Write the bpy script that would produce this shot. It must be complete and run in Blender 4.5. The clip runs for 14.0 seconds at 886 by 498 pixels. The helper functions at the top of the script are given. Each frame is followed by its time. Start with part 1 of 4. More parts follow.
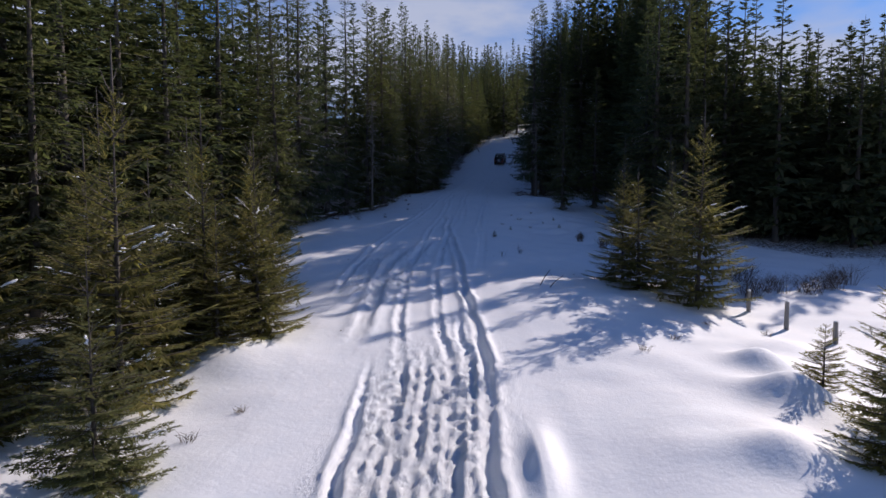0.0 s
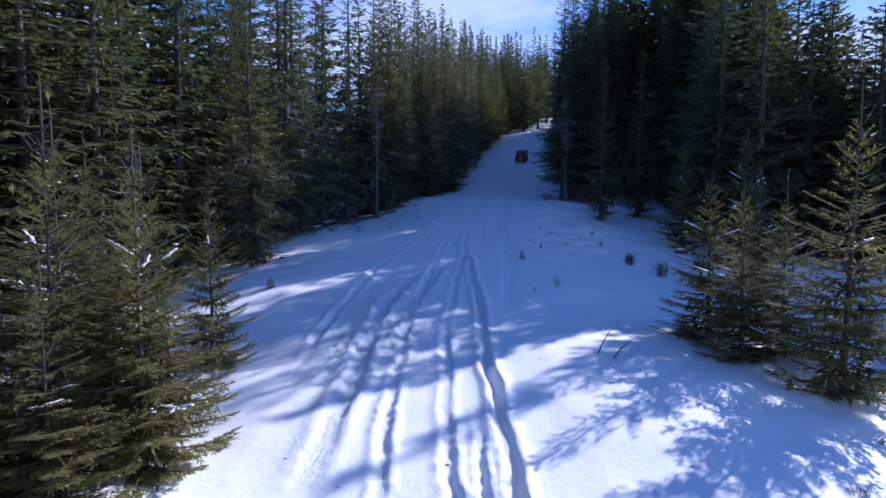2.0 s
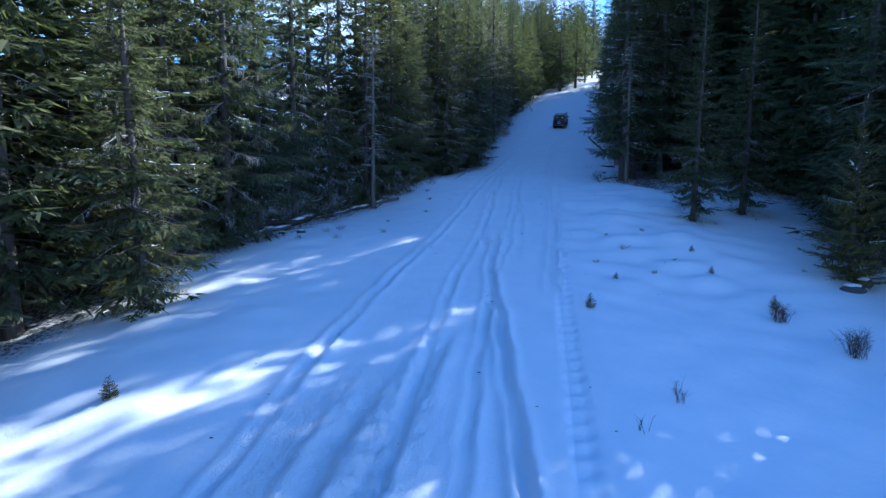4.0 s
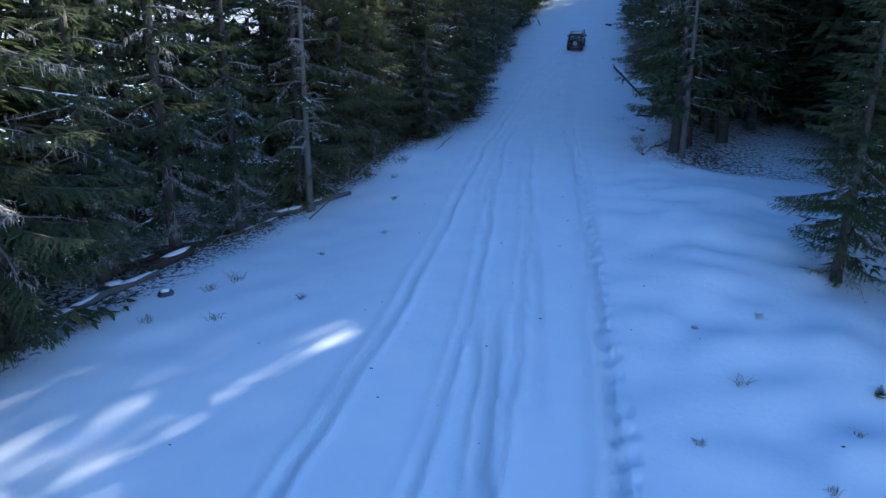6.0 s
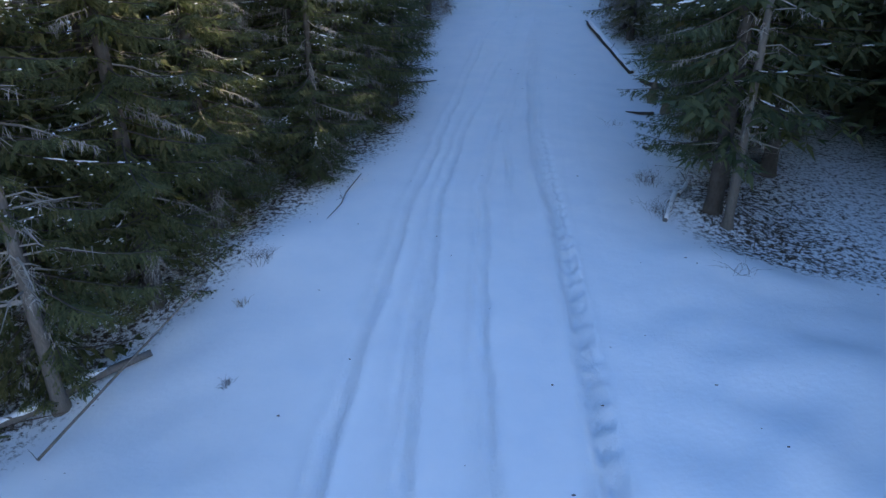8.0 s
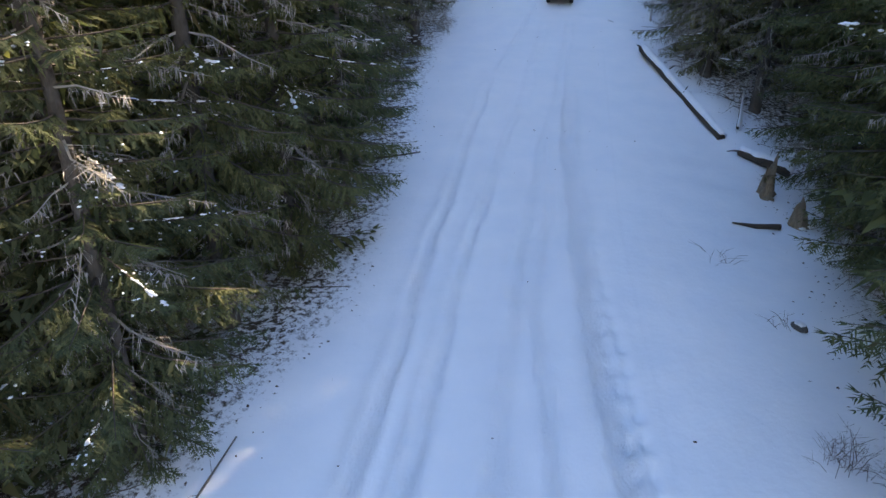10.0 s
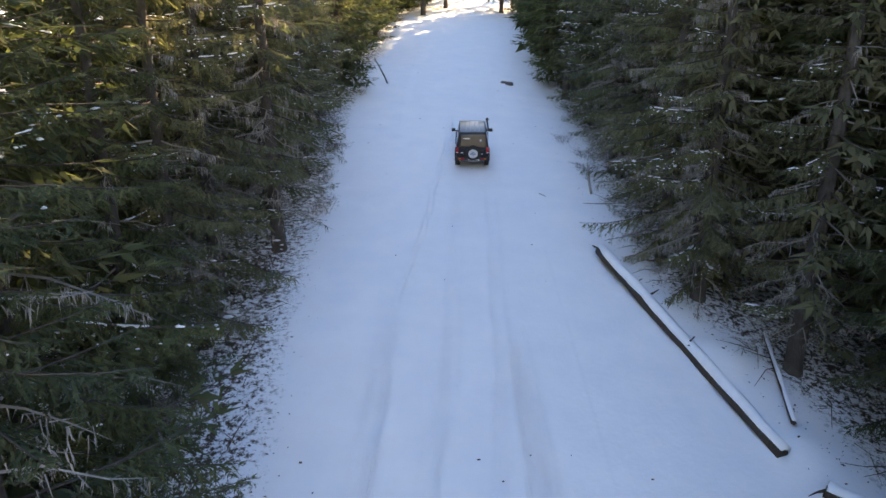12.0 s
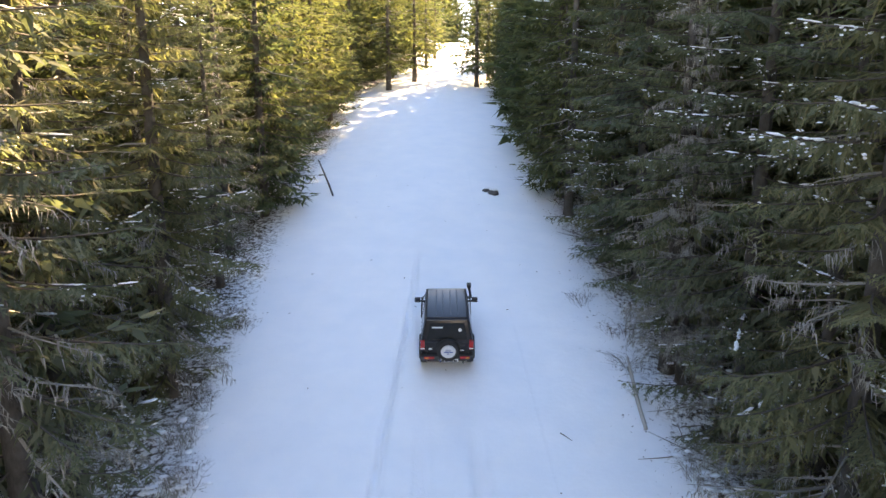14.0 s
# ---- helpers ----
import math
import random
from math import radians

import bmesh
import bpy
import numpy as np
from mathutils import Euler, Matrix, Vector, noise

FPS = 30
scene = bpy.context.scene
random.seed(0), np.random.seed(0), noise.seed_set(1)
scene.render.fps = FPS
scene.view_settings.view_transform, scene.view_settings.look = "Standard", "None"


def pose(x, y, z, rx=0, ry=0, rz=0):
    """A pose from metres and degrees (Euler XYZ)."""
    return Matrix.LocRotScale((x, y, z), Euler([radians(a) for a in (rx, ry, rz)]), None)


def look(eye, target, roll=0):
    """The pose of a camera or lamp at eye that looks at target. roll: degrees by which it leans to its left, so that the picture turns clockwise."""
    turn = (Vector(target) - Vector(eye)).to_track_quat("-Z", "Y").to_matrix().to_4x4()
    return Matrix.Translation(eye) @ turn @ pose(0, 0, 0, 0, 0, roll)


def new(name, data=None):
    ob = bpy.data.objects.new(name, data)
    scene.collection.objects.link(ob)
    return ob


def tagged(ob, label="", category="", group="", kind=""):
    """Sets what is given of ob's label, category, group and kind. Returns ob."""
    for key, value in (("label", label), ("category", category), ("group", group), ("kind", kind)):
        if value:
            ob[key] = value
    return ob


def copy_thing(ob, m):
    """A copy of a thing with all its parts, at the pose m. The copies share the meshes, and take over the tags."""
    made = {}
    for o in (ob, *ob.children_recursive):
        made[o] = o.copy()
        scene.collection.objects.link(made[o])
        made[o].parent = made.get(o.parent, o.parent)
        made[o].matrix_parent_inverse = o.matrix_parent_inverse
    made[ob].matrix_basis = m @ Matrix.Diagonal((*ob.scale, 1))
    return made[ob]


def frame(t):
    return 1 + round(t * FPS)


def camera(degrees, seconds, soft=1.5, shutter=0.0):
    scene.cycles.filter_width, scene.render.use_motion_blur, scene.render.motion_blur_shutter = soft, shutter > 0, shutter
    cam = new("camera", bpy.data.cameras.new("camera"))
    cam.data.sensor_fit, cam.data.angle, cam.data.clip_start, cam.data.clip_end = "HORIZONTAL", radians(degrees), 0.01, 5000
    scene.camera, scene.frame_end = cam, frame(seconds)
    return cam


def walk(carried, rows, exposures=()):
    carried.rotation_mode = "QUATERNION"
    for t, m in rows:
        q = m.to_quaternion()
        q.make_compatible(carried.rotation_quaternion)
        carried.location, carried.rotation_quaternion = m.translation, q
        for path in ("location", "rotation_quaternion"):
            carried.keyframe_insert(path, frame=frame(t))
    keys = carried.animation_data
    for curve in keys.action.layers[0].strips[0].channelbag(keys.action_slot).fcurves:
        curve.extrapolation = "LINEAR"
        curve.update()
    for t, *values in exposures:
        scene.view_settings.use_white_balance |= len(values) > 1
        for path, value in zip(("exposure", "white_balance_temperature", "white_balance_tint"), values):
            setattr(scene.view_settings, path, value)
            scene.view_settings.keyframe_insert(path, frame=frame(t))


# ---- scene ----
cam = camera(72.2, 14.0)
PATH = [
    (0, (1.912, 1.984, 5.0), (1.757, 3.973, 4.866), -0.1),
    (0.5, (1.778, 3.481, 5.172), (1.628, 5.472, 5.048), -0.1),
    (1, (1.707, 5.278, 5.422), (1.549, 7.268, 5.297), -0.1),
    (1.5, (1.546, 7.397, 5.723), (1.382, 9.386, 5.589), -0.0),
    (2, (1.383, 9.969, 6.078), (1.174, 11.952, 5.925), 0.1),
    (2.5, (1.102, 13.052, 6.345), (0.859, 15.03, 6.175), 0.1),
    (3, (0.821, 16.435, 6.632), (0.563, 18.409, 6.442), 0.1),
    (3.2, (0.723, 17.823, 6.761), (0.46, 19.795, 6.558), 0.1),
    (5.3, (-0.088, 32.324, 9.199), (-0.417, 34.247, 8.757), -0.1),
    (5.5, (-0.191, 33.624, 9.525), (-0.511, 35.54, 9.051), 0.0),
    (6, (-0.483, 36.637, 10.515), (-0.762, 38.532, 9.941), -0.1),
    (6.5, (-0.801, 39.907, 11.426), (-0.992, 41.788, 10.773), 0.1),
    (7, (-0.859, 43.42, 12.242), (-0.975, 45.292, 11.548), 0.1),
    (7.2, (-0.861, 44.818, 12.469), (-0.962, 46.682, 11.751), -0.1),
    (9.3, (-0.877, 58.896, 13.611), (-1.015, 60.691, 12.739), 0.0),
    (9.5, (-0.877, 60.191, 13.69), (-1.021, 61.987, 12.822), -0.0),
    (10, (-0.958, 63.229, 13.943), (-1.081, 65.041, 13.105), -0.1),
    (10.5, (-1.065, 66.166, 14.398), (-1.123, 68.018, 13.645), -0.0),
    (11, (-1.118, 69.018, 15.015), (-1.085, 70.906, 14.356), -0.0),
    (11.5, (-1.177, 71.734, 15.706), (-1.051, 73.639, 15.111), 0.0),
    (12, (-1.034, 74.622, 16.454), (-0.827, 76.527, 15.88), 0.1),
    (12.5, (-0.825, 77.444, 17.265), (-0.551, 79.346, 16.711), 0.1),
    (13, (-0.434, 80.194, 17.906), (-0.13, 82.104, 17.396), -0.0),
    (13.5, (0.127, 83.028, 18.438), (0.433, 84.95, 17.978), -0.0),
    (14, (0.726, 85.842, 18.94), (1.018, 87.779, 18.537), -0.1),
]
EXPOSURES = [
    (0.0, 0.03, 5500, 20), (1.5, 0.2, 4950, 26), (2.5, 1.15, 4450, 20), (3.2, 1.55, 4400, 11), (5.3, 1.62, 4500, 6), (6.3, 1.97, 5050, 6), (7.2, 2.2, 5450, 6),
    (9.3, 2.85, 6900, 13), (11.0, 3.27, 7900, 14), (12.5, 3.37, 8500, 15), (14.0, 3.7, 8900, 15),
]
walk(cam, [(t, look(eye, target, roll)) for t, eye, target, roll in PATH], EXPOSURES)

# ---- light ----
SUN_AZ, SUN_EL = radians(42), radians(28.5)
world = bpy.data.worlds.new("sky")
scene.world = world
world.use_nodes = True
wn, wl = world.node_tree.nodes, world.node_tree.links
sky = wn.new("ShaderNodeTexSky")
sky.sky_type, sky.sun_disc = "NISHITA", False
sky.sun_elevation, sky.sun_rotation = SUN_EL, SUN_AZ
sky.air_density, sky.dust_density, sky.ozone_density = 1.0, 0.1, 6.0
wc = wn.new("ShaderNodeTexCoord")
wm = wn.new("ShaderNodeMapping")
wm.inputs["Scale"].default_value = (1.6, 1.6, 4.5)
clouds = wn.new("ShaderNodeTexNoise")
clouds.inputs["Scale"].default_value, clouds.inputs["Detail"].default_value = 2.2, 7.0
ramp = wn.new("ShaderNodeValToRGB")
ramp.color_ramp.elements[0].position, ramp.color_ramp.elements[1].position = 0.40, 0.60
cmix = wn.new("ShaderNodeMixRGB")
cmix.inputs[2].default_value = (6.0, 6.2, 6.6, 1)
wl.new(wc.outputs["Generated"], wm.inputs[0])
wl.new(wm.outputs[0], clouds.inputs["Vector"])
wl.new(clouds.outputs["Fac"], ramp.inputs[0])
sep = wn.new("ShaderNodeSeparateXYZ")
low = wn.new("ShaderNodeMapRange")
low.inputs["From Min"].default_value, low.inputs["From Max"].default_value = 0.30, 0.62
low.inputs["To Min"].default_value, low.inputs["To Max"].default_value = 1.0, 0.0
veil = wn.new("ShaderNodeMath")
veil.operation = "MULTIPLY"
wl.new(wc.outputs["Generated"], sep.inputs[0])
wl.new(sep.outputs["Z"], low.inputs["Value"])
wl.new(ramp.outputs[0], veil.inputs[0])
wl.new(low.outputs[0], veil.inputs[1])
wl.new(veil.outputs[0], cmix.inputs[0])
wl.new(sky.outputs[0], cmix.inputs[1])
wl.new(cmix.outputs[0], wn["Background"].inputs[0])
wn["Background"].inputs["Strength"].default_value = 0.078
sun = new("sun", bpy.data.lights.new("sun", "SUN"))
sun.data.energy, sun.data.angle, sun.data.color = 5.0, radians(0.53), (1.0, 0.82, 0.59)
sun.matrix_world = look((0, 0, 0), (-math.sin(SUN_AZ), -math.cos(SUN_AZ), -math.tan(SUN_EL)))


# ---- materials ----
class Mat:
    """A small builder for node materials."""

    def __init__(self, name, rough=0.6, metal=0.0):
        self.m = bpy.data.materials.new(name)
        self.m.use_nodes = True
        self.n, self.l = self.m.node_tree.nodes, self.m.node_tree.links
        self.b = self.n["Principled BSDF"]
        self.b.inputs["Roughness"].default_value, self.b.inputs["Metallic"].default_value = rough, metal
        self.geo = self.n.new("ShaderNodeNewGeometry")
        self.co = self.n.new("ShaderNodeTexCoord")

    def node(self, kind, **values):
        nd = self.n.new(kind)
        for k, v in values.items():
            nd.inputs[k.replace("_", " ")].default_value = v
        return nd

    def noise(self, scale, detail=4.0, rough=0.6, stretch=(1, 1, 1), world_space=False):
        mp = self.node("ShaderNodeMapping", Scale=stretch)
        self.l.new(self.geo.outputs["Position"] if world_space else self.co.outputs["Object"], mp.inputs[0])
        nz = self.node("ShaderNodeTexNoise", Scale=scale, Detail=detail, Roughness=rough)
        self.l.new(mp.outputs[0], nz.inputs["Vector"])
        return nz.outputs["Fac"]

    def ramp(self, fac, stops):
        r = self.n.new("ShaderNodeValToRGB")
        while len(r.color_ramp.elements) < len(stops):
            r.color_ramp.elements.new(0.5)
        for e, (p, c) in zip(r.color_ramp.elements, stops):
            e.position, e.color = p, (*c, 1)
        self.l.new(fac, r.inputs[0])
        return r.outputs[0]

    def mix(self, fac, a, b, how="MIX"):
        x = self.n.new("ShaderNodeMixRGB")
        x.blend_type = how
        for i, v in enumerate((fac, a, b)):
            if isinstance(v, (int, float)):
                x.inputs[i].default_value = v
            elif isinstance(v, tuple):
                x.inputs[i].default_value = (*v, 1)
            else:
                self.l.new(v, x.inputs[i])
        return x.outputs[0]

    def color(self, c):
        if isinstance(c, tuple):
            self.b.inputs["Base Color"].default_value = (*c, 1)
        else:
            self.l.new(c, self.b.inputs["Base Color"])
        return self

    def bump(self, height, strength=0.4, distance=0.02, under=None):
        bp = self.node("ShaderNodeBump", Strength=strength, Distance=distance)
        self.l.new(height, bp.inputs["Height"])
        if under is not None:
            self.l.new(under, bp.inputs["Normal"])
        self.l.new(bp.outputs[0], self.b.inputs["Normal"])
        return bp.outputs[0]


def snow_material():
    k = Mat("snow", 0.72)
    k.b.inputs["Specular IOR Level"].default_value = 0.3
    att = k.n.new("ShaderNodeAttribute")
    att.attribute_name = "litter"
    fine, coarse = k.noise(9.0, 6, 0.65), k.noise(0.8, 5)
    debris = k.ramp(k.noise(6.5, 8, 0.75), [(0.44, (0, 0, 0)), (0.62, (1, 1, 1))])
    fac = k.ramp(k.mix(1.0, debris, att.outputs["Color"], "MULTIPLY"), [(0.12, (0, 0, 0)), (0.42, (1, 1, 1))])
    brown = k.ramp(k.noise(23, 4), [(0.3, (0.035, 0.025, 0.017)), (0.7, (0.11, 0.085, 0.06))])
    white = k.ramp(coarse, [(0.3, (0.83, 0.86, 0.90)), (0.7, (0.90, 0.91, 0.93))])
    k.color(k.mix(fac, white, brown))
    n1 = k.bump(coarse, 0.35, 0.10)
    n2 = k.bump(fine, 0.28, 0.03, n1)
    tread = k.n.new("ShaderNodeAttribute")
    tread.attribute_name = "tread"
    clods = k.mix(1.0, k.mix(0.5, k.noise(7.0, 6, 0.7, (1.6, 0.5, 1)), k.noise(16.0, 5, 0.7)), tread.outputs["Color"], "MULTIPLY")
    k.bump(clods, 0.9, 0.16, n2)
    return k.m


def needle_material(name, dark, mid, light):
    k = Mat(name, 0.8)
    k.b.inputs["Specular IOR Level"].default_value = 0.15
    isl = k.geo.outputs["Random Per Island"]
    oi = k.n.new("ShaderNodeObjectInfo")
    col = k.ramp(isl, [(0.0, dark), (0.5, mid), (0.95, light), (1.0, (0.11, 0.09, 0.055))])
    tint = k.ramp(oi.outputs["Random"], [(0.0, (0.72, 0.85, 0.95)), (0.5, (1.0, 1.0, 0.9)), (1.0, (1.1, 1.05, 0.88))])
    col = k.mix(0.75, col, tint, "MULTIPLY")
    patch = k.ramp(k.noise(0.7, 3), [(0.35, (0.75, 0.8, 0.8)), (0.65, (1.15, 1.1, 0.95))])
    col = k.mix(0.7, col, patch, "MULTIPLY")
    k.color(col)
    tr = k.n.new("ShaderNodeBsdfTranslucent")
    k.l.new(k.mix(1.0, col, (1.35, 1.45, 0.85), "MULTIPLY"), tr.inputs[0])
    sh = k.n.new("ShaderNodeMixShader")
    sh.inputs[0].default_value = 0.42
    k.l.new(k.b.outputs[0], sh.inputs[1])
    k.l.new(tr.outputs[0], sh.inputs[2])
    k.l.new(sh.outputs[0], k.n["Material Output"].inputs[0])
    return k.m


def bark_material(name, a, b, c):
    k = Mat(name, 0.85)
    big, fine = k.noise(3.0, 5), k.noise(22, 5, 0.7, (1, 1, 0.25))
    k.color(k.mix(k.ramp(big, [(0.45, (0, 0, 0)), (0.7, (1, 1, 1))]), k.ramp(fine, [(0.3, a), (0.7, b)]), c))
    k.bump(fine, 0.7, 0.02)
    return k.m


def twig_material(name, a, b):
    k = Mat(name, 0.9)
    k.color(k.mix(k.geo.outputs["Random Per Island"], a, b))
    return k.m


def paint_material(name, c, rough=0.3, coat=0.0, metal=0.0):
    k = Mat(name, rough, metal)
    n = k.noise(14, 5)
    k.color(k.mix(k.ramp(n, [(0.4, (0, 0, 0)), (0.8, (1, 1, 1))]), c, tuple(v * 0.8 + 0.008 for v in c)))
    k.b.inputs["Coat Weight"].default_value = coat
    k.bump(k.noise(40, 3), 0.04, 0.004)
    return k.m


SNOW = snow_material()
k = Mat("branch_snow", 0.5)
k.color(k.ramp(k.noise(6, 4), [(0.3, (0.82, 0.85, 0.9)), (0.7, (0.9, 0.91, 0.93))]))
k.bump(k.noise(18, 4), 0.4, 0.02)
CAP = k.m
NEEDLE = needle_material("spruce_needles", (0.066, 0.078, 0.048), (0.105, 0.118, 0.072), (0.165, 0.168, 0.100))
# lichen-grey needles, lightened to stand in for stronger light on the upper track
GREYNEEDLE = needle_material("lichened_brightened_needles", (0.105, 0.110, 0.082), (0.155, 0.158, 0.116), (0.22, 0.21, 0.155))
YOUNG = needle_material("young_spruce_needles", (0.09, 0.09, 0.045), (0.18, 0.17, 0.080), (0.27, 0.24, 0.12))
BARK = bark_material("spruce_bark", (0.045, 0.036, 0.03), (0.095, 0.08, 0.068), (0.10, 0.095, 0.085))
DEADWOOD = bark_material("weathered_wood", (0.09, 0.08, 0.07), (0.2, 0.18, 0.16), (0.13, 0.115, 0.10))
DARKWOOD = bark_material("wet_bark", (0.028, 0.020, 0.015), (0.075, 0.055, 0.04), (0.05, 0.04, 0.03))
STUMPWOOD = bark_material("rotten_stump_wood", (0.13, 0.095, 0.06), (0.31, 0.24, 0.165), (0.18, 0.15, 0.11))
LICHEN = twig_material("lichen_twigs", (0.18, 0.17, 0.15), (0.40, 0.38, 0.345))
TWIG = twig_material("brown_twigs", (0.05, 0.035, 0.025), (0.14, 0.10, 0.07))
STRAW = twig_material("dry_grass", (0.12, 0.085, 0.045), (0.30, 0.23, 0.13))
POSTWOOD = bark_material("grey_post_wood", (0.16, 0.15, 0.14), (0.30, 0.28, 0.26), (0.22, 0.21, 0.2))
PEELED = bark_material("peeled_branch_wood", (0.34, 0.31, 0.28), (0.52, 0.48, 0.43), (0.40, 0.37, 0.34))
STONE = bark_material("dark_stone", (0.05, 0.05, 0.05), (0.13, 0.125, 0.12), (0.08, 0.08, 0.075))

# ---- lie of the land ----
KY = [-200, -30, 0, 17, 31, 43.5, 50, 60, 67, 78, 85.3, 98.7, 117, 152, 165, 180, 205, 260, 700]
KZ = [-6, -2.2, -0.6, 0.55, 2.0, 3.2, 4.3, 5.5, 6.35, 7.4, 8.5, 11.2, 15.3, 22.2, 24.9, 28.6, 34.2, 39, 48]
XY = [0, 17.6, 24, 30.6, 44, 56, 70.5, 78.5, 86, 97, 104, 117, 130, 152, 165, 180, 200]
XX = [1.0, 0.2, -0.7, -1.2, -1.0, -0.6, -0.2, 0.4, 1.3, 2.6, 3.4, 4.6, 6.4, 10.5, 14, 17.3, 21]
# trunk lines of the two forest edges, by y
LY = [-20, 30, 46, 52, 60, 65, 70, 75, 82, 90, 95, 100, 110, 117, 130, 150, 165, 200]
LX = [-17, -15.5, -14.2, -13, -11, -8.7, -7.2, -5.6, -5.2, -5.2, -5.0, -4.8, -4.2, -3.6, -1.8, 0.4, 5.5, 15]
RY = [-20, 40, 47, 52, 56, 63, 66, 70, 76, 80, 86, 92, 98, 105, 112, 130, 150, 200]
RX = [29, 27, 14.5, 13.5, 15, 15, 7.5, 7.6, 8.6, 9.8, 10.3, 8.6, 9.2, 10.6, 11.4, 14.5, 17.0, 28]


def zc(y):
    """Height of the track's middle."""
    return sum(np.interp(y + d, KY, KZ) * w for d, w in ((-6, 0.12), (-3, 0.23), (0, 0.3), (3, 0.23), (6, 0.12)))


def xc(y):
    return np.interp(y, XY, XX)


# ruts: line by y, depth, half width, how much the banks stand up
RUTS = [
    ([2, 12, 17.6, 24, 31, 44, 52, 56, 70, 77, 84.5, 88, 95, 100], [0.0, -0.1, -0.45, -1.4, -2.05, -2.38, -1.98, -1.98, -2.08, -1.38, -0.18, 0.52, 1.57, 2.3], 0.08, 0.11, 0.4),
    ([2, 12, 17.6, 24, 31, 44, 52, 56, 70, 77, 84.5, 88, 95, 100], [1.3, 1.25, 0.9, -0.05, -0.7, -1.02, -0.62, -0.62, -0.72, 0.0, 1.18, 1.88, 2.93, 3.65], 0.08, 0.11, 0.4),
    ([0, 8, 13.5, 18, 21, 26.6, 30, 36, 46, 52], [2.0, 2.0, 1.95, 1.8, 1.6, 0.84, 0.63, 0.04, -1.17, -1.3], 0.17, 0.12, 0.45),
    ([26, 32, 42, 49, 51.5, 56.6, 69, 79.5, 84.6, 92], [-4.4, -4.9, -4.9, -4.2, -3.8, -3.57, -3.0, -2.1, -1.5, -0.6], 0.10, 0.12, 0.6),
    ([43, 49.6, 53, 60, 68.5, 72.7, 82, 90], [1.1, 1.25, 1.4, 1.5, 1.55, 1.35, 1.8, 2.5], 0.13, 0.14, 0.6),
    ([47, 51, 62, 70, 76], [-1.5, -1.84, -2.3, -2.0, -1.5], 0.06, 0.12, 0.5),
    ([47, 53, 63.6, 72.6], [-0.2, -0.22, -0.76, -0.35], 0.07, 0.12, 0.5),
    ([66, 69, 75, 82.6], [0.28, 0.27, 0.29, 1.32], 0.09, 0.09, 0.2),
    ([91, 93, 97.5, 106.8, 110.7], [-0.6, -0.17, 0.9, 2.8, 3.4], 0.13, 0.05, 0.5),
    ([2, 8, 12, 14, 17], [-0.5, -0.6, -0.73, -0.88, -1.2], 0.10, 0.09, 0.5),
    ([2, 8, 12, 16, 19], [0.5, 0.35, 0.2, -0.2, -0.5], 0.09, 0.075, 0.5),
    ([2, 9, 14, 19], [-0.7, -0.72, -0.95, -1.5], 0.05, 0.07, 0.5),
    ([2, 9, 14, 19], [-0.2, -0.3, -0.4, -0.8], 0.05, 0.06, 0.5),
    ([2, 9, 14, 19], [1.05, 1.0, 0.85, 0.5], 0.06, 0.07, 0.5),
    ([2, 9, 14, 21], [1.75, 1.7, 1.6, 1.25], 0.07, 0.07, 0.5),
    ([2, 9, 13.4, 16.2, 20], [0.8, 0.65, 0.54, 0.34, 0.0], 0.09, 0.075, 0.5),
    ([2, 12, 18.6, 24], [1.5, 1.37, 1.26, 0.7], 0.07, 0.08, 0.5),
    ([20, 28, 33, 37], [-2.2, -2.9, -3.3, -3.0], 0.12, 0.2, 0.6),
    ([24, 30, 35, 40], [-3.6, -2.6, -2.1, -1.9], 0.10, 0.2, 0.6),
]
rng = np.random.default_rng(3)
WAVES = [(rng.uniform(0.12, 0.5), rng.uniform(0, 6.28), rng.uniform(0, 6.28)) for _ in range(14)]
SMALL = [(rng.uniform(1.2, 4.5), rng.uniform(0, 6.28), rng.uniform(0, 6.28)) for _ in range(16)]
CHURN = [(rng.uniform(5, 16), rng.normal(0, 0.45) + 3.14 * (i % 2), rng.uniform(0, 6.28)) for i in range(20)]
CLODS = [(rng.uniform(9, 24), rng.uniform(0, 6.28), rng.uniform(0, 6.28)) for i in range(20)]
MOUNDS = [(7.4, 27.5, 4.5, 0.55), (-5.6, 18.6, 1.6, 0.45), (9.35, 19.1, 0.75, 0.5), (9.0, 16.6, 0.9, 0.6), (7.3, 13.1, 0.7, 0.3), (11.0, 21, 1.3, 0.4), (6.2, 13.5, 1.8, 0.3),
          (6.7, 69.3, 1.5, 0.35), (5.0, 58, 2.2, 0.22), (4.2, 53.5, 1.4, 0.2), (6.6, 61, 2.0, 0.25), (5.8, 65.6, 1.5, 0.3), (-7.5, 30, 2.0, 0.3),
          (7.8, 88.2, 0.8, 0.35), (8.2, 85.0, 0.9, 0.3), (7.4, 90.5, 0.7, 0.2), (-7.0, 66, 1.4, 0.25), (7.5, 50.5, 1.6, 0.25)]


def waves(table, x, y):
    return sum(np.sin(f * (x * np.cos(a) + y * np.sin(a)) + p) / (f ** 0.6) for f, a, p in table) / len(table) ** 0.5


def base_height(x, y):
    d = np.abs(x - xc(y))
    return zc(y) - 0.05 * np.clip(d - 3.5, 0, 21.5)


